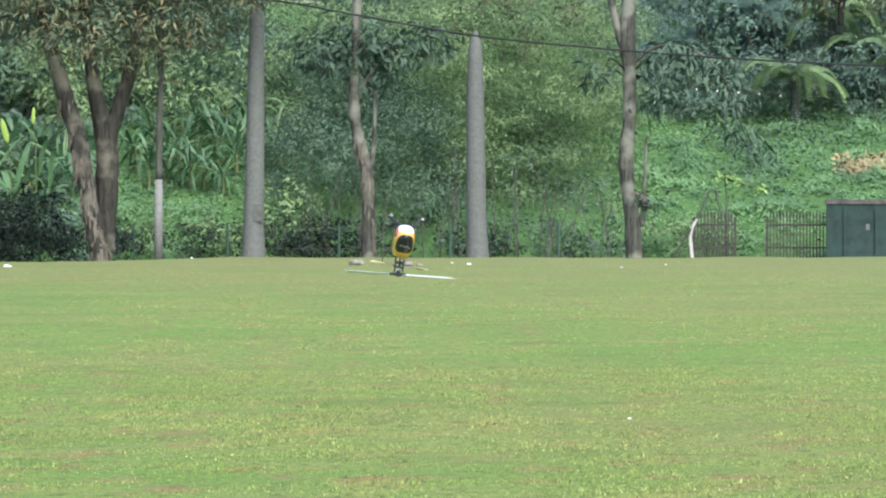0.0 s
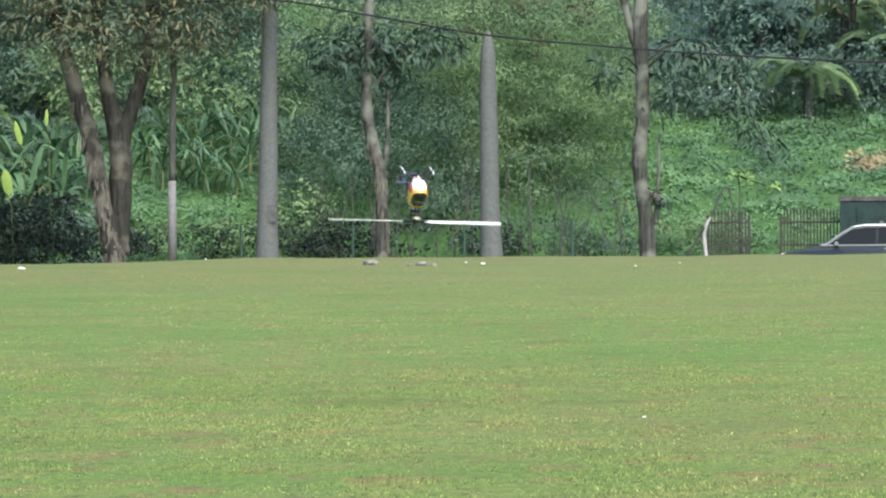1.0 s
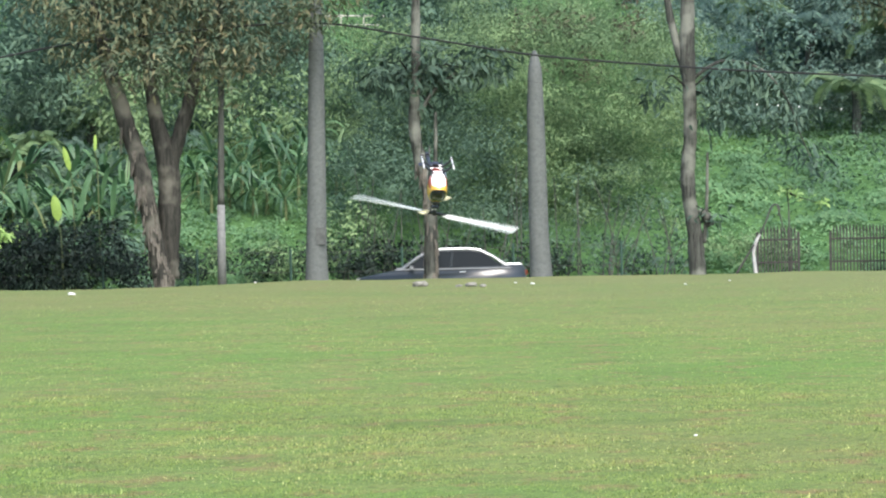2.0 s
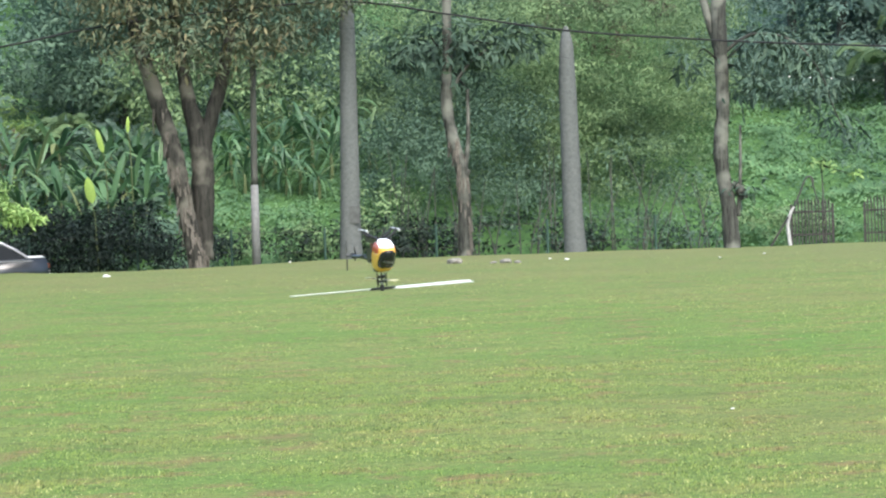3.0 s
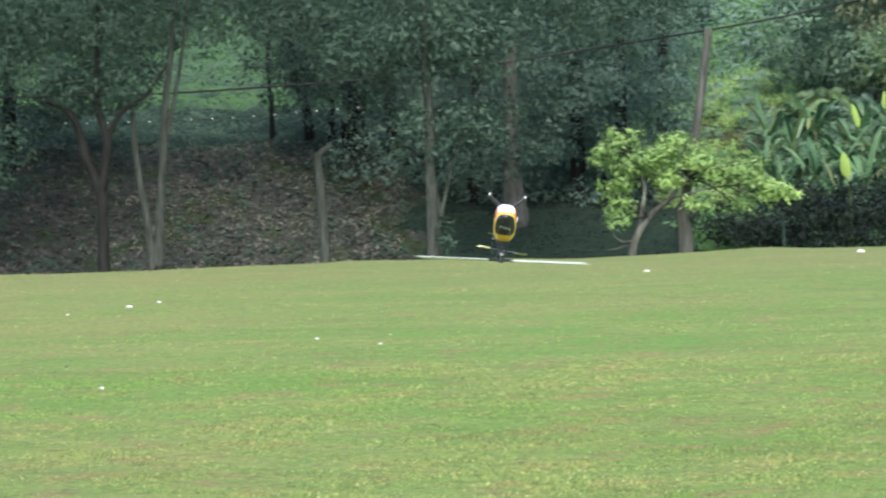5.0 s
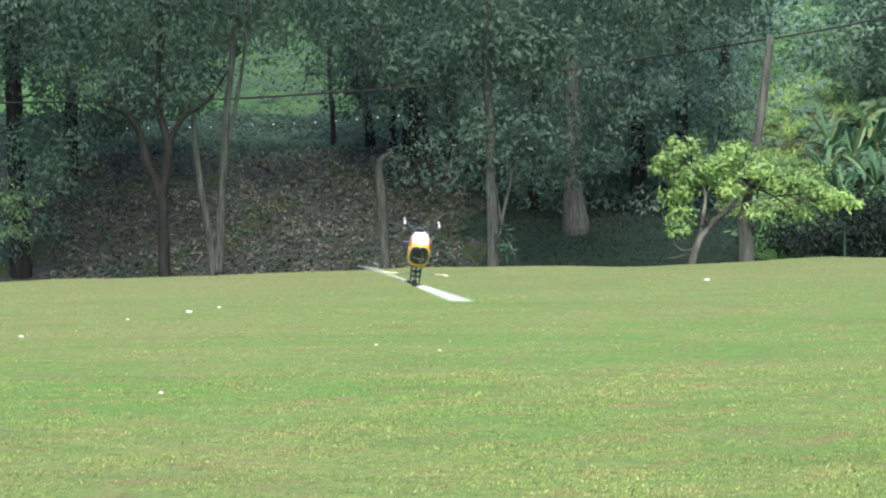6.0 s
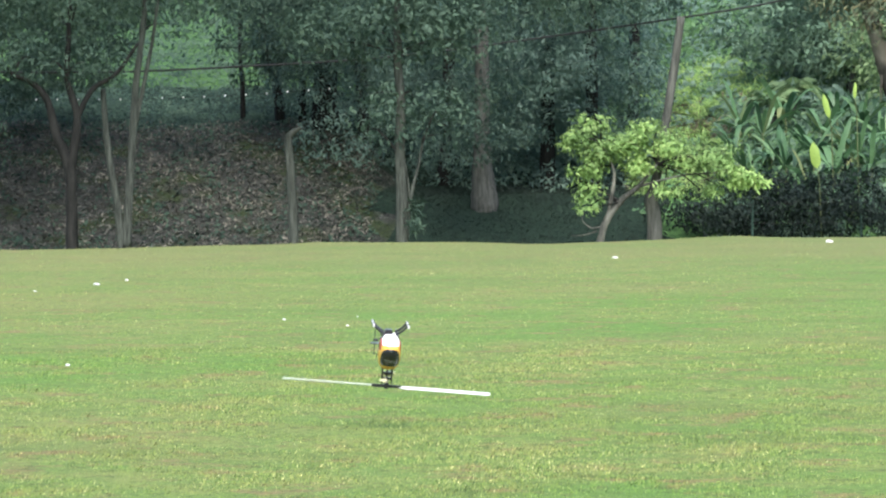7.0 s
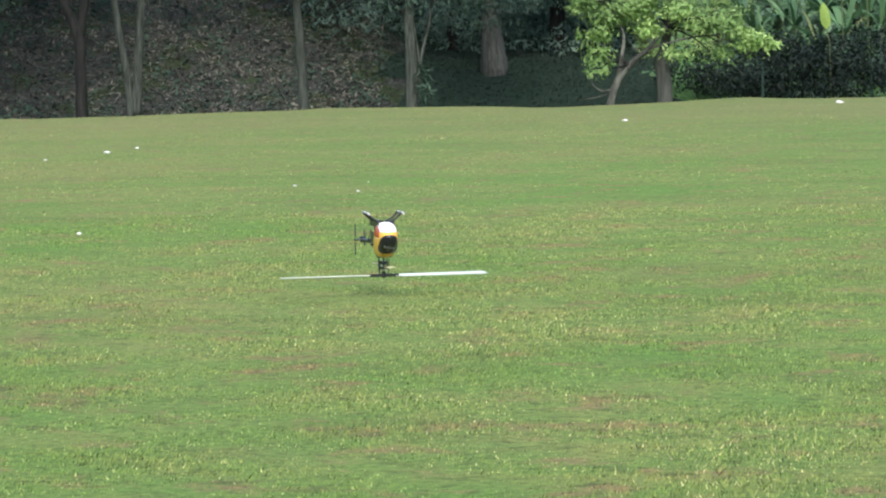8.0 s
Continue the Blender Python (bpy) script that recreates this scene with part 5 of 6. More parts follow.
for i, (u, d, s) in enumerate([(240, 108, 0.95), (272, 109.5, 0.9), (318, 108, 1.05), (350, 110, 1.0), (385, 108.5, 1.1), (418, 107, 1.0), (362, 106.0, 0.9), (440, 109.5, 0.95), (485, 107.5, 0.9), (310, 111.5, 0.95), (338, 106, 0.9), (264, 106.2, 0.85), (402, 111, 1.0), (455, 107.5, 0.95), (295, 106.8, 0.9), (395, 105.4, 0.8)]):
    build_banana(u, d, s * 0.82, 150 + i, RIBBON, 22, "plant with long narrow arching leaves on the slope")


def young_leaf(u, d, drop, size, tilt, slim=0.45):
    """A pale broad leaf on its stalk."""
    p = place(u, d, drop)
    root = thing("young_leaf", p, "single pale yellow-green broad leaf", "leaf")
    v, f = leaf_strip(size, size * slim, 0.1, 0.15, 0.2, 8)
    ob = mesh_ob("blade", v, f, M["pale_leaf"], root, smooth=True)
    ob.matrix_basis = Matrix.Rotation(radians(tilt), 4, "Y") @ Matrix.Rotation(radians(80), 4, "X")
    ground_z = height(p.x, p.y)
    v, f = tube([(0, 0, 0), (0.05, 0.1, -0.4), (0.1, 0.15, ground_z - p.z - 0.05)], [0.012, 0.016, 0.02], 6)
    mesh_ob("stalk", v, f, M["stem"], root)


young_leaf(-4, 99.2, 10, 0.78, -100, 0.36)
young_leaf(18, 101.0, -78, 0.75, -105, 0.22)
young_leaf(62, 102.0, -112, 0.5, -88, 0.2)


# ---- frond palms on the hill ----
def build_frond_palm(u, d, h, size, seed, mat_key):
    r = random.Random(seed)
    rng = np.random.default_rng(seed)
    base = foot(u, d)
    root = tagged(thing("frond_palm", base, "palm with long feathered fronds on the slope", "palm"), group="frond palms on the hill")
    p, q = resample([(0, 0, -0.1), (r.uniform(-.1, .1), 0, h * 0.5), (0, 0, h)], [0.17, 0.15, 0.14], 8)
    v, f = tube(p, q, 9, 0.1, r)
    mesh_ob("stem", v, f, M["shade_bark"], root, smooth=True)
    for i in range(13):
        a = 2 * math.pi * i / 13 + r.uniform(-.2, .2)
        rise, arch = r.uniform(0.5, 1.3), r.uniform(0.8, 1.1)
        L = size * r.uniform(0.8, 1.1)
        s = np.linspace(0.12, 1, 26)
        x, z = L * (s - 0.2 * s * s), L * (rise * s - arch * s * s)
        quad = []
        for sx, xx, zz in zip(s, x, z):
            for side in (-1, 1):
                ll = 0.38 * size * (1 - 0.6 * sx) * r.uniform(0.8, 1.1)
                o = np.array((xx, 0, zz))
                t = o + np.array((ll * 0.5, side * ll * 0.8, -ll * 0.45))
                m = (o + t) / 2
                w = np.array((0.03, 0, 0.012)) * size
                quad.append((o, m + side * w, t, m - side * w))
        V = np.array(quad)
        c, sn = math.cos(a), math.sin(a)
        R3 = np.array(((c, -sn, 0), (sn, c, 0), (0, 0, 1)))
        V = V @ R3.T + np.array((0, 0, h))
        S = np.tile(np.array((c * 0.4, sn * 0.4, 0.85)), (len(V), 1))
        quads_ob("frond", (V, S), M[mat_key], root)


for i, (u, d, h, s) in enumerate([(1405, 113, 1.6, 1.9), (1470, 116, 2.6, 2.0), (1540, 115, 1.8, 1.9), (1330, 117, 2.4, 1.8), (1600, 114, 1.5, 1.8), (1400, 119, 3.2, 1.9), (1240, 118, 2.6, 1.7), (-85, 110, 0.8, 1.1), (-45, 111, 0.9, 1.2), (60, 113, 1.0, 1.2), (1500, 120, 3.4, 1.9)]):
    build_frond_palm(u, d, h, s, 300 + i, "light" if i in (0, 1, 2, 4, 6, 7, 8, 9) else "hill" if u > 500 else "mid")

# young shrub with yellowish leaves near the gates
build_tree("shrub", 1285, 101.5, [[(1285, 80, 0.03), (1284, 20, 0.02), (1282, -15, 0.015)]], [(1275, -20, 0, (0.32, 0.3, 0.12)), (1300, -12, 0, (0.3, 0.3, 0.1)), (1340, 0, 0, (0.25, 0.3, 0.08))], "lime", M["grey_bark"], "young shrub with yellowish spreading leaves", 90, 0.2, 0.2, 10, 0.12, 61, 0.35, category="shrub")
# overhanging tree at the far end
build_tree("tree", 1680, 94, [[(1680, 150, 0.26), (1678, 40, 0.22), (1670, -150, 0.2), (1650, -330, 0.2), (1640, -470, 0.18)], [(1660, -250, 0.1), (1590, -340, 0.09), (1500, -360, 0.1), (1486, -320, 0.09), (1484, -285, 0.07)]], [(1420, -335, 0, (0.6, 0.8, 0.3)), (1470, -350, 0, (0.7, 0.8, 0.35)), (1540, -338, 0, (0.8, 0.8, 0.35)), (1600, -330, 0, (0.9, 0.9, 0.5)), (1440, -385, 0, (1.2, 1, 0.5)), (1560, -395, 0, (1.4, 1.2, 0.6))], "olive", M["dark_bark"], "dark tree with hanging yellowish foliage", 34, 0.26, 1.2, 14, 0.24, 63, 0.26)
# tuft at the foot of the shaded tree
mass("grass_tuft", "broad", [(-712, 85, 82.8, (0.14, 0.14, 0.4))], "tuft of strappy leaves at a tree foot", 0.22, 1600, 64, 12, 0.08, -0.1, 0.14, category="plant")


# ---- fence, gates, container, cable, railing ----
def build_fence():
    root = thing("wire_fence", place(700, 99.3, z=-0.7), "wire fence with green posts along the road", "fence")
    o = root.matrix_basis.translation
    post = None
    tops = []
    for u in (-118, 72, 238, 403, 600, 797, 988):
        p = foot(u, 99.3)
        bm = bm_tubes(([(0, 0, -0.1), (0, 0, 1.55)], 0.035))
        ob = part("post", bm, M["fence_green"], root) if post is None else new("post", post.data)
        post = post or ob
        ob.parent = root
        ob.location = p - o
        tops.append(p - o)
    for h in (0.4, 0.9, 1.45):
        v, f = tube([a + Vector((0, 0, h)) for a in tops], [0.006] * len(tops), 5)
        mesh_ob("wire", v, f, M["iron"], root)


build_fence()


def build_gate(u0, u1, d, label):
    a, b = foot(u0, d, 0), foot(u1, d, 0)
    a.z = b.z = min(a.z, b.z)
    w = (b - a).length
    ang = math.atan2(b.y - a.y, b.x - a.x)
    root = tagged(thing("iron_gate", Matrix.Translation(a) @ Matrix.Rotation(ang, 4, "Z"), label, "gate"), group="iron gates by the road")
    top = EYE - 52 * d / FOC - a.z
    for x in (0.0, w):
        part("gate_post", box((0.07, 0.07, top + 0.1), (x, 0, (top + 0.1) / 2 - 0.1), 0.008), M["iron"], root)
    for z in (0.35, top * 0.5, top - 0.22):
        part("gate_rail", box((w, 0.03, 0.05), (w / 2, 0.0, z), 0.006), M["iron"], root)
    n = max(8, int(w / 0.088))
    me = None
    rg = random.Random(int(u0))
    for i in range(1, n):
        if me is None:
            bm = bmesh.new()
            add_box(bm, (0.036, 0.030, top - 0.15), (0, 0, (top - 0.15) / 2 + 0.15))
            bmesh.ops.create_cone(bm, cap_ends=True, segments=4, radius1=0.032, radius2=0.004, depth=0.17, matrix=Matrix.Translation((0, 0, top + 0.08)))
            ob = part("picket", bm, M["iron"], root)
            me = ob.data
        else:
            ob = new("picket", me)
            ob.parent = root
        ob.location = (w * i / n, -0.03, rg.uniform(-0.02, 0.03))
    return root


build_gate(1228, 1300, 99.6, "rusty iron gate leaf with spiked pickets")
build_gate(1356, 1472, 99.8, "wider rusty iron gate leaf beside the container")


def build_lamp_hook():
    base = foot(1226, 99.0)
    root = thing("bent_pole", base, "pale bent pole leaning over the gate", "pole")
    pts = [place(1229, 99, 124) - base, place(1222, 99, 104) - base, place(1221, 99, 86) - base, place(1226, 99, 68) - base, place(1233, 99, 56) - base]
    pts[0].z = -0.1
    p, r = resample(pts, [0.055, 0.055, 0.05, 0.045, 0.03], 20)
    v, f = tube(p, r, 8)
    mesh_ob("shaft", v, f, M["stone_pale"], root, "pale curved lower end", smooth=True)
    p, r = resample([pts[-1], place(1244, 99, 32) - base, place(1254, 99, 8) - base, place(1263, 99, 4) - base, place(1268, 99, 12) - base, place(1264, 99, 24) - base], [0.028, 0.026, 0.025, 0.022, 0.02, 0.016], 24)
    v, f = tube(p, r, 7)
    mesh_ob("hook", v, f, M["wood_post"], root, "thin brown hooked upper end", smooth=True)
    p, r = resample([place(1264, 99, 6) - base, place(1270, 99, 30) - base, place(1276, 99, 56) - base], [0.02, 0.018, 0.014], 10)
    v, f = tube(p, r, 6)
    mesh_ob("drooping_end", v, f, M["wood_post"], root)
    st = [place(1166, 98.8, 122) - base, place(1222, 98.9, 74) - base]
    st[0].z = height(*(st[0] + base).xy) - base.z - 0.05
    v, f = tube(st, [0.03, 0.025], 8)
    mesh_ob("strut", v, f, M["iron"], root)


build_lamp_hook()


def build_container():
    base = foot(1460, 98.6, 0)
    root = thing("waste_container", Matrix.Translation(base) @ Matrix.Rotation(-radians((1460 - 784) / FOC * 57.3 + 4), 4, "Z"), "dark green steel waste container with a rusty rim", "container")
    h = EYE - 22 * 98.6 / FOC - base.z
    w, dpt = 4.2, 2.0
    part("front_wall", box((w, 0.05, h - 0.35), (w / 2, 0, (h - 0.35) / 2 + 0.25), 0.008), M["skip_green"], root)
    part("rear_wall", box((w, 0.05, h - 0.35), (w / 2, dpt, (h - 0.35) / 2 + 0.25), 0.008), M["skip_green"], root)
    part("end_wall", box((0.05, dpt - 0.06, h - 0.35), (0.026, dpt / 2, (h - 0.35) / 2 + 0.25), 0.008), M["concrete"], root, "light grey end wall")
    part("end_wall", box((0.05, dpt - 0.06, h - 0.35), (w - 0.026, dpt / 2, (h - 0.35) / 2 + 0.25), 0.008), M["skip_green"], root)
    part("floor_plate", box((w, dpt, 0.08), (w / 2, dpt / 2, 0.22), 0.01), M["skip_green"], root)
    for y in (0, dpt):
        part("rim", box((w + 0.1, 0.12, 0.12), (w / 2, y, h - 0.06), 0.015), M["skip_rim"], root, "rusty brown rim")
    for i in range(5):
        part("rib", box((0.08, 0.06, h - 0.5), (0.5 + i * 0.85, -0.05, (h - 0.5) / 2 + 0.3), 0.01), M["skip_green"], root)
    for x in (0.3, w - 0.3):
        for y in (0.3, dpt - 0.3):
            part("wheel", bm_tubes(([(x, y - 0.05, 0.1), (x, y + 0.05, 0.1)], 0.1), seg=14), M["rubber"], root)
    part("mark", box((0.10, 0.012, 0.16), (1.12, -0.032, h * 0.66), 0.002), M["concrete"], root, "small worn pale mark")


build_container()


def build_cable():
    run = [(-2600, -150), (-1900, -168), (-1524, -170), (-1227, -170), (-980, -180), (-747, -194), (-480, -226), (-241, -258), (-115, -277), (15, -300), (240, -322), (455, -332), (640, -303), (842, -268), (1080, -244), (1300, -227), (1568, -213), (2000, -205), (2600, -215)]
    p, r = resample([place(u, 87.2, v) for u, v in run], [0.023] * len(run), 110)
    v, f = tube(p, r, 6)
    tagged(mesh_ob("overhead_cable", v, f, M["cable"], smooth=True), "black overhead cable strung between the posts", "cable")


build_cable()


def build_bead_wire():
    """A thin second wire below the cable, with pale beads where they show."""
    run = [(-2600, -100), (-1900, -117), (-1524, -121), (-1379, -121.5), (-1232, -121.3), (-1086, -124.8), (-976, -130), (-902, -135), (-828, -140), (-480, -176), (-241, -208), (15, -250), (240, -272), (455, -284), (495, -281), (640, -256), (842, -220), (1080, -188), (1231, -173), (1378, -161.5), (1568, -150), (2000, -142), (2600, -150)]
    o = place(784, 87.0, -228)
    root = thing("beaded_wire", o, "thin wire with pale beads hung below the overhead cable", "wire")
    p, r = resample([place(u, 87.0, v) - o for u, v in run], [0.0035] * len(run), 130)
    v, f = tube(p, r, 5)
    mesh_ob("wire", v, f, M["cable"], root)
    bm = bmesh.new()
    bmesh.ops.create_icosphere(bm, subdivisions=1, radius=0.021)
    me = bpy.data.meshes.new("bead")
    bm.to_mesh(me)
    bm.free()
    me.materials.append(M["bead"])
    us, vs = [q[0] for q in run], [q[1] for q in run]
    for first, count in ((-1379, 16), (1231.7, 5)):
        for k in range(count):
            u = first + 36.8 * k
            ob = new("bead", me)
            ob.parent = root
            ob.location = place(u, 87.0, float(np.interp(u, us, vs))) - o
            tagged(ob, "pale bead")


build_bead_wire()


def build_railing():
    root = thing("railing", place(400, 127.3, -330), "pale railing on the crest of the hill", "railing")
    o = root.matrix_basis.translation
    me = None
    pts = []
    for i, u in enumerate(range(340, 625, 40)):
        p = place(u, 127.3)
        p.z = height(p.x, p.y) - 0.12
        pts.append(p - o)
        if me is None:
            ob = part("post", box((0.05, 0.05, 2.2), (0, 0, -0.55), 0.004), M["rail"], root)
            me = ob.data
        else:
            ob = new("post", me)
            ob.parent = root
        ob.location = p - o
    for h in (0.50, 0.18):
        v, f = tube([q + Vector((0, 0, h)) for q in pts], [0.03] * len(pts), 6)
        mesh_ob("rail", v, f, M["rail"], root)


build_railing()


# ---- litter and stones on the grass ----
def lump(name, u, d, size, mat_key, seed, label, category):
    r = random.Random(seed)
    bm = bmesh.new()
    bmesh.ops.create_icosphere(bm, subdivisions=2, radius=1.0)
    for v in bm.verts:
        v.co *= 1 + 0.45 * noise.noise(v.co * 1.9 + Vector((seed * 3.7, 0, 0))) + 0.25 * noise.noise(v.co * 4.5 + Vector((0, seed * 2.3, 0)))
        v.co.z *= 0.5
    bmesh.ops.scale(bm, verts=bm.verts[:], vec=(size * 1.15, size * 0.75, size * 0.9))
    me = bpy.data.meshes.new(name)
    bm.to_mesh(me)
    bm.free()
    me.materials.append(M[mat_key])
    ob = new(name, me)
    p = foot(u, d, 0)
    ob.matrix_basis = Matrix.Translation(p + Vector((0, 0, size * 0.3))) @ Matrix.Rotation(r.uniform(0, 6), 4, "Z")
    return tagged(ob, label, category, group="scraps on the field")


for i, (u, v, s) in enumerate([(-947, 271, 0.028), (-835, 282, 0.018), (-1277, 206, 0.05), (-1224, 199, 0.035), (-1329, 348, 0.028), (1114, 410, 0.016), (-817, 266, 0.012), (-1644, 244, 0.04), (-1572, 243, 0.035),
                               (16, 140, 0.075), (-361, 165, 0.05), (830, 137, 0.05), (800, 134, 0.03), (1100, 142, 0.04), (1178, 136, 0.03), (340, 128, 0.03), (-655, 128, 0.05), (-1385, 215, 0.02)]):
    lump("litter_scrap", u, EYE * FOC / v, s, "paper", i, "small white scrap of litter on the grass", "litter")
for i, (u, v, s) in enumerate([(632, 137, 0.17), (628, 134, 0.10), (722, 139, 0.12), (700, 139, 0.07), (742, 140, 0.08)]):
    lump("stone", u, EYE * FOC / v, s, "stone", 50 + i, "pale stone lying near the field rim", "stone")


def build_mound():
    root = thing("earth_mound", foot(-1640, 79), "low earth mound with a pale edge", "mound")
    bm = bmesh.new()
    bmesh.ops.create_icosphere(bm, subdivisions=4, radius=1.0)
    for v in bm.verts:
        v.co *= 1 + 0.22 * noise.noise(v.co * 2.0)
        v.co.x *= 1.25
        v.co.z *= 0.32
    part("heap", bm, M["litter"], root, smooth=True)
    pts = [(-1.2, -0.75, 0.22), (-0.4, -0.95, 0.26), (0.4, -0.85, 0.22), (1.0, -0.55, 0.13), (1.35, -0.3, 0.02)]
    p, r = resample(pts, [0.03, 0.04, 0.045, 0.04, 0.02], 20)
    v, f = tube(p, r, 7, 0.2, random.Random(3))
    mesh_ob("edge", v, f, M["stone"], root, "pale edging of the mound")


build_mound()


# ---- mown grass ----
def build_grass():
    rng = np.random.default_rng(77)
    n = 720000
    d = np.concatenate([11.0 + 73.0 * rng.beta(1.0, 1.5, 380000), rng.uniform(11.0, 34.0, n - 380000)])
    u = rng.uniform(-1760, 1680, n)
    a = (u - 784.0) / FOC
    x, y = d * np.sin(a), d * np.cos(a)
    tuft = np.sin(x * 3.1 + 1.7 * np.sin(y * 2.3)) * np.sin(y * 2.7 + 1.3 * np.sin(x * 1.9))
    h = rng.uniform(0.006, 0.018, n) * (1 + 0.5 * tuft)
    h[rng.random(n) < 0.03] *= 1.8
    w = rng.uniform(0.0017, 0.0040, n) * (1 + d / 60)
    ang = rng.uniform(0, 2 * np.pi, n)
    ex, ey = np.cos(ang) * w, np.sin(ang) * w
    # blades lean away from the camera, so that it sees their upper faces
    lx, ly = rng.normal(size=n) * h * 0.5, (np.abs(rng.normal(size=n)) * 0.8 + 0.35) * h
    z0 = np.zeros(n) - 0.004
    for i in np.nonzero(d > 62)[0]:
        z0[i] += height(x[i], y[i])
    far = (d > 30) & (d <= 62)
    for i in np.nonzero(far)[0]:
        z0[i] += noise.noise((x[i] * 0.12, y[i] * 0.12, 0.0)) * 0.06 * smooth(30, 70, d[i])
    # every blade shows its upper face
    down = (2 * ex * (ly + ey) - 2 * ey * (lx + ex)) < 0
    ex, ey = np.where(down, -ex, ex), np.where(down, -ey, ey)
    V = np.stack([np.stack([x - ex, y - ey, z0], 1), np.stack([x + ex, y + ey, z0], 1), np.stack([x + lx, y + ly, z0 + h], 1)], 1)
    ob = tris_ob("grass", V, M["blade_grass"])
    # blades take the light of the turf as a whole
    up = np.zeros((3 * n, 3), np.float32)
    up[:, 2] = 1.0
    up[:, :2] = np.repeat(rng.normal(size=(n, 2)) * 0.25, 3, axis=0)
    up /= np.linalg.norm(up, axis=1)[:, None]
    ob.data.normals_split_custom_set_from_vertices(up)
    tagged(ob, "short mown grass with fresh and dry patches", "grass", kind="stuff")


build_grass()


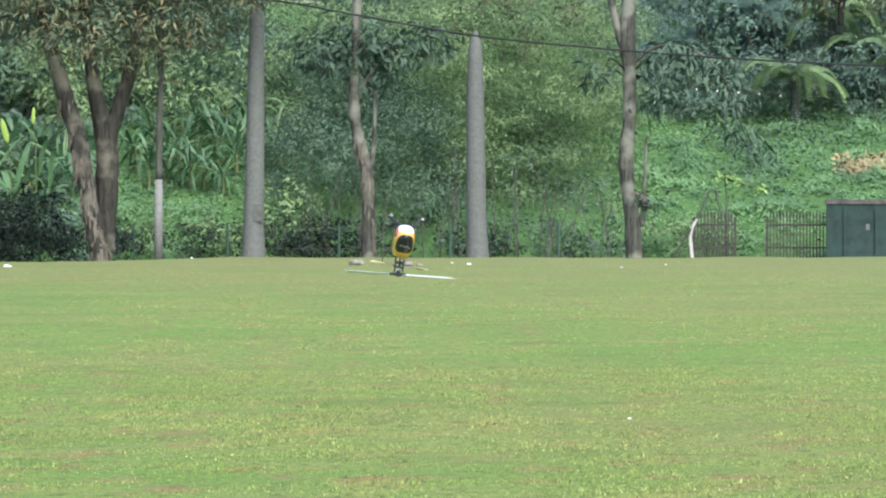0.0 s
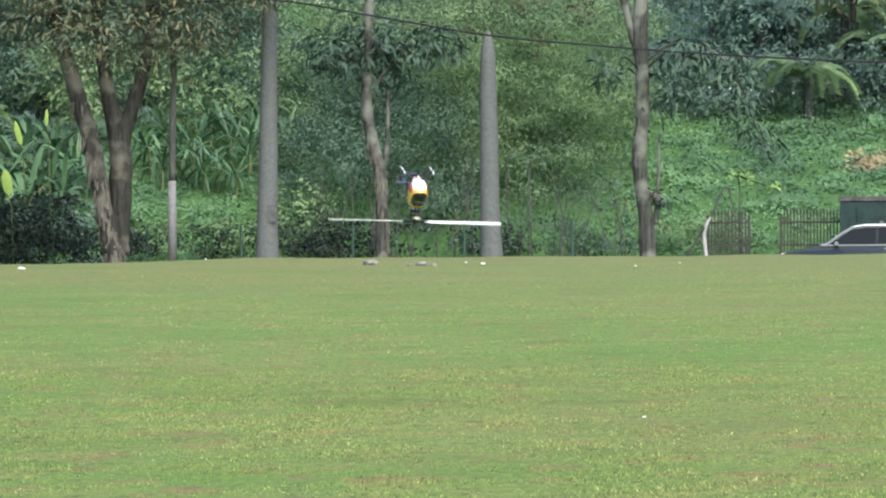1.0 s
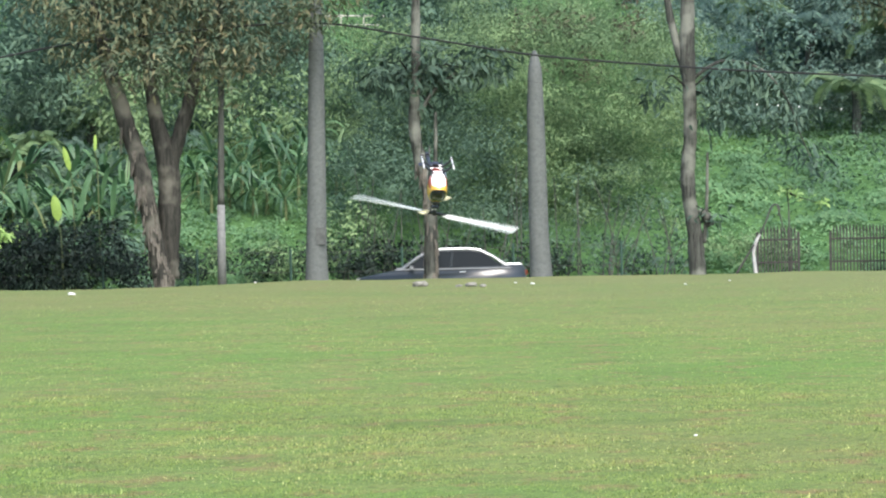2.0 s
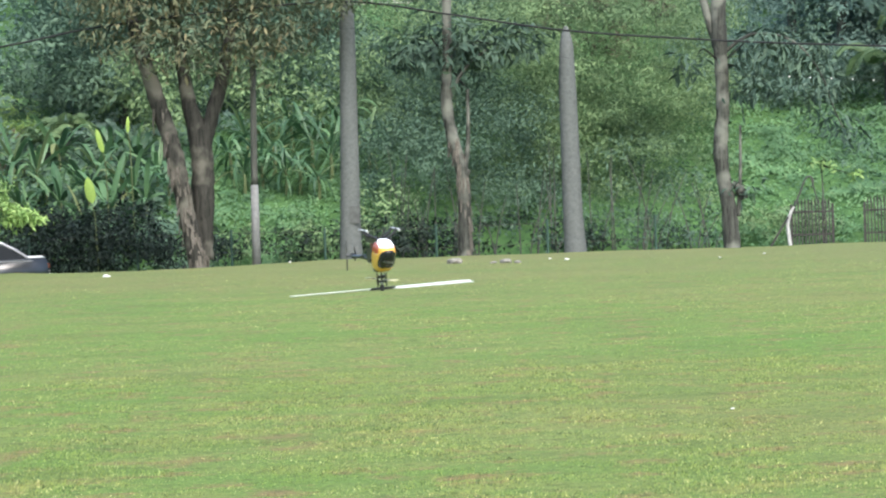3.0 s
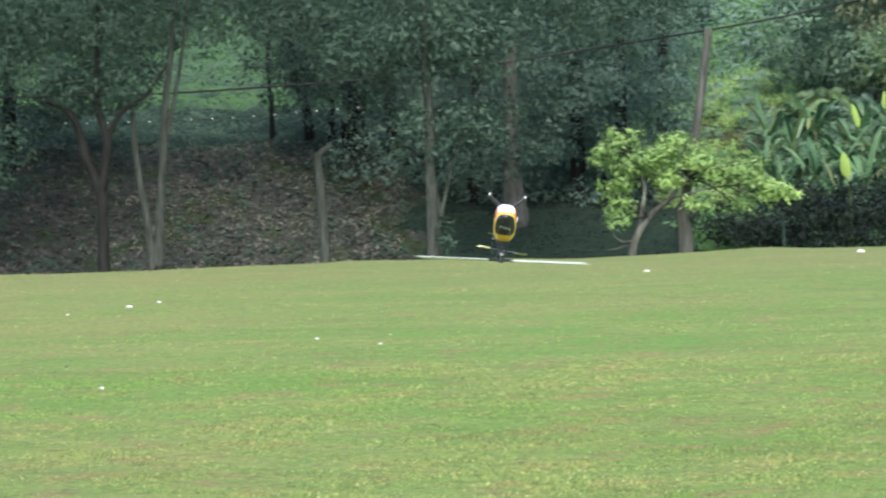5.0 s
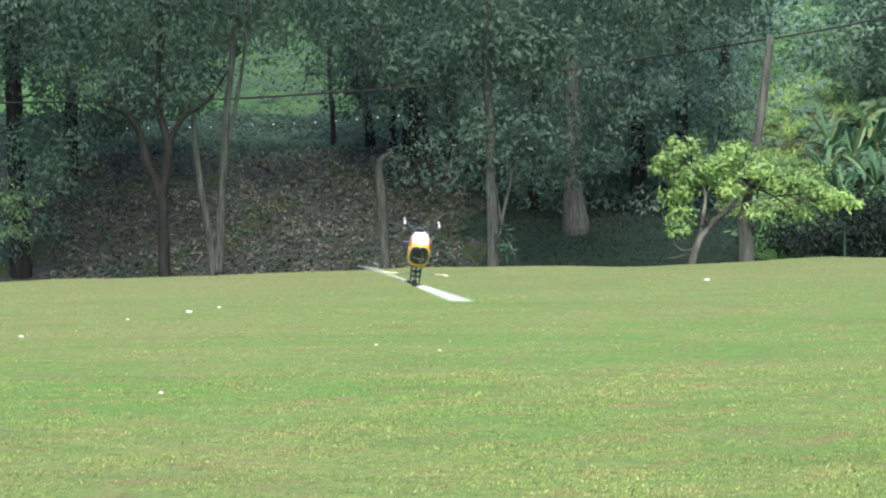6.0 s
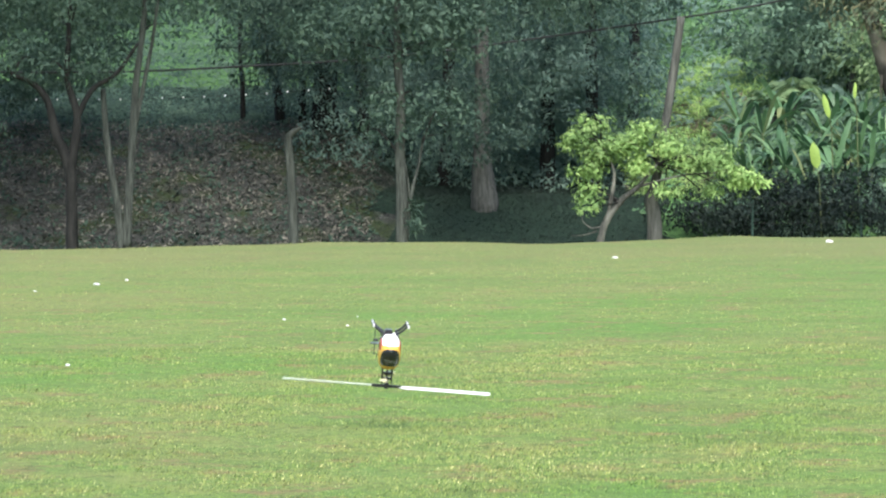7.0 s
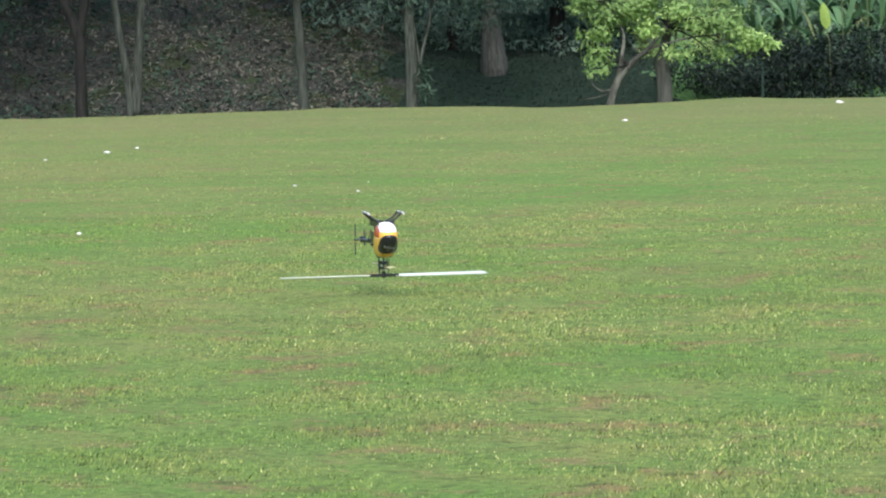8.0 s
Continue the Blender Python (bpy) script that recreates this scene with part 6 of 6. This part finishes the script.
# ---- movement ----
# seconds, hub place, nose down, tail to the side, lean (degrees)
FLIGHT = [
    (0.0, -0.318, 25.498, 1.085, -3.0, 6.0, 8.0),
    (0.1, -0.324, 25.838, 1.086, -1.4, 5.4, 7.0),
    (0.2, -0.296, 26.178, 1.135, 0.2, 4.8, 6.0),
    (0.3, -0.288, 26.518, 1.167, 1.8, 4.2, 5.0),
    (0.4, -0.278, 26.859, 1.232, 3.4, 3.6, 4.0),
    (0.5, -0.270, 27.199, 1.239, 5.0, 3.0, 3.0),
    (0.6, -0.244, 27.359, 1.286, 6.2, 4.0, 2.7),
    (0.7, -0.264, 27.519, 1.317, 7.4, 5.0, 2.4),
    (0.8, -0.288, 27.679, 1.386, 8.6, 6.0, 2.1),
    (0.9, -0.297, 27.838, 1.403, 9.8, 7.0, 1.8),
    (1.0, -0.326, 27.998, 1.436, 11.0, 8.0, 1.5),
    (1.1, -0.359, 27.958, 1.455, 12.6, 7.4, 2.0),
    (1.2, -0.403, 27.917, 1.522, 14.2, 6.8, 2.5),
    (1.3, -0.442, 27.877, 1.561, 15.8, 6.2, 3.0),
    (1.4, -0.462, 27.836, 1.596, 17.4, 5.6, 3.5),
    (1.5, -0.474, 27.796, 1.648, 19.0, 5.0, 4.0),
    (1.6, -0.444, 27.646, 1.698, 19.5, 5.0, 3.5),
    (1.7, -0.459, 27.496, 1.720, 20.0, 5.0, 3.0),
    (2.8, -0.869, 25.985, 1.244, 9.0, 5.0, 1.0),
    (2.9, -0.950, 25.382, 1.164, 5.5, 9.5, -0.5),
    (3.0, -1.096, 24.776, 1.013, 2.0, 14.0, -2.0),
    (3.1, -1.200, 24.611, 0.951, 0.8, 14.7, -0.6),
    (3.2, -1.375, 24.441, 0.906, -0.4, 15.3, 0.8),
    (3.3, -1.503, 24.274, 0.864, -1.6, 16.0, 2.2),
    (3.4, -1.700, 24.100, 0.915, -2.8, 16.0, 3.6),
    (3.5, -1.810, 23.932, 0.945, -4.0, 16.0, 5.0),
    (3.6, -1.990, 23.797, 1.027, -4.4, 14.6, 4.4),
    (3.7, -2.121, 23.665, 1.065, -4.8, 13.2, 3.8),
    (3.8, -2.324, 23.525, 1.079, -5.2, 11.8, 3.2),
    (3.9, -2.484, 23.389, 1.030, -5.6, 10.4, 2.6),
    (4.0, -2.731, 23.240, 1.113, -6.0, 9.0, 2.0),
    (4.1, -2.907, 23.178, 1.137, -6.4, 9.0, 2.2),
    (4.2, -3.199, 23.100, 1.049, -6.8, 9.0, 2.4),
    (4.3, -3.397, 23.031, 1.028, -7.2, 9.0, 2.6),
    (4.4, -3.725, 22.939, 1.049, -7.6, 9.0, 2.8),
    (4.5, -3.918, 22.867, 1.056, -8.0, 9.0, 3.0),
    (4.6, -4.211, 22.747, 1.083, -7.4, 7.6, 3.8),
    (4.7, -4.386, 22.646, 1.128, -6.8, 6.2, 4.6),
    (4.8, -4.631, 22.529, 1.146, -6.2, 4.8, 5.4),
    (4.9, -4.783, 22.429, 1.183, -5.6, 3.4, 6.2),
    (5.0, -4.980, 22.318, 1.202, -5.0, 2.0, 7.0),
    (5.1, -5.094, 22.224, 1.225, -4.5, 1.5, 6.5),
    (5.2, -5.264, 22.261, 1.248, -4.0, 1.0, 6.0),
    (6.3, -6.115, 22.898, 0.868, 8.0, 2.0, 8.0),
    (6.4, -6.073, 22.909, 0.757, 7.5, 2.1, 7.5),
    (6.5, -6.025, 22.921, 0.701, 7.0, 2.3, 7.0),
    (6.6, -5.937, 22.862, 0.584, 6.6, 2.4, 6.4),
    (6.7, -5.865, 22.798, 0.518, 6.2, 2.6, 5.8),
    (6.8, -5.767, 22.740, 0.416, 5.8, 2.7, 5.2),
    (6.9, -5.701, 22.674, 0.354, 5.4, 2.9, 4.6),
    (7.0, -5.605, 22.616, 0.280, 5.0, 3.0, 4.0),
    (7.1, -5.572, 22.614, 0.289, 4.6, 3.0, 3.4),
    (7.2, -5.512, 22.618, 0.192, 4.2, 3.0, 2.8),
    (7.3, -5.489, 22.613, 0.168, 3.8, 3.0, 2.2),
    (7.4, -5.459, 22.610, 0.159, 3.4, 3.0, 1.6),
    (7.5, -5.458, 22.600, 0.160, 3.0, 3.0, 1.0),
    (7.6, -5.467, 22.588, 0.154, 2.4, 4.4, 0.8),
    (7.7, -5.498, 22.570, 0.146, 1.8, 5.8, 0.6),
    (7.8, -5.553, 22.546, 0.150, 1.2, 7.2, 0.4),
    (7.9, -5.616, 22.520, 0.148, 0.6, 8.6, 0.2),
    (8.0, -5.670, 22.496, 0.132, 0.0, 10.0, 0.0),
]
# blade angle off the line across the view, degrees
SPIN = [(0.0, 63), (0.1, 15), (0.2, -70), (0.3, -20), (0.4, 60), (0.5, 25), (0.6, 28), (0.7, 55), (0.8, 10), (0.9, 50), (1.0, 2), (1.1, 25), (1.2, 25), (1.3, 8), (1.4, -50), (1.5, 0), (1.6, 75), (1.7, 5), (1.8, 73), (1.9, 141), (2.0, 209), (2.1, 277), (2.2, 345), (2.3, 413), (2.4, 481), (2.5, 549), (2.6, 617), (2.7, 685), (2.8, 750), (2.9, 670), (3.0, 710), (3.1, 712), (3.2, 660), (3.3, 575), (3.4, 605), (3.5, 548), (3.6, 625), (3.7, 628), (3.8, 628), (3.9, 626), (4.0, 570), (4.1, 570), (4.2, 628), (4.3, 625), (4.4, 620), (4.5, 628), (4.6, 570), (4.7, 628), (4.8, 640), (4.9, 600), (5.0, 580), (5.1, 550), (5.2, 600), (5.3, 668), (5.4, 736), (5.5, 804), (5.6, 872), (5.7, 940), (5.8, 1008), (5.9, 1076), (6.0, 1144), (6.1, 1212), (6.2, 1280), (6.3, 1305), (6.4, 1270), (6.5, 1270), (6.6, 1315), (6.7, 1266), (6.8, 1272), (6.9, 1305), (7.0, 1268), (7.1, 1200), (7.2, 1260), (7.3, 1325), (7.4, 1270), (7.5, 1195), (7.6, 1255), (7.7, 1195), (7.8, 1272), (7.9, 1192), (8.0, 1258)]
# seconds and bearing of the car's nose
DRIVE = [(0.0, 2190), (1.0, 1359), (1.2, 1190), (1.5, 956), (1.7, 789), (2.8, -207), (3.0, -381), (4.0, -1260), (8.0, -4800)]


def motions():
    walk(heli, [(t, pose(x, y, z, 180 - lean, tip, -90 + yaw - math.degrees(math.atan2(x, y)))) for t, x, y, z, tip, yaw, lean in FLIGHT])
    # the rotor always turns one way, between a quarter and three quarters of a turn each tenth of a second
    turns, a = [], SPIN[0][1]
    for (t, p), (_, q) in zip(SPIN, SPIN[1:]):
        step = (q - p) % 180
        step += 180 if step < 88 else 0
        turns += [(t + k / 30, pose(0, 0, 0, 0, 0, a + step * k / 3)) for k in range(3)]
        a += step
    walk(rotor, turns + [(8.0, pose(0, 0, 0, 0, 0, a))])
    walk(tail_rotor, [(i * 0.1, pose(-0.805, 0.035, -0.19, 0, 36 * i, 0)) for i in range(81)])
    rows = []
    for t, u in DRIVE:
        a = (u + 147 - 784) / FOC
        rows.append((t, pose(95 * math.sin(a), 95 * math.cos(a), -0.76, 0, 0, 180 - math.degrees(a))))
    walk(car, rows)


motions()
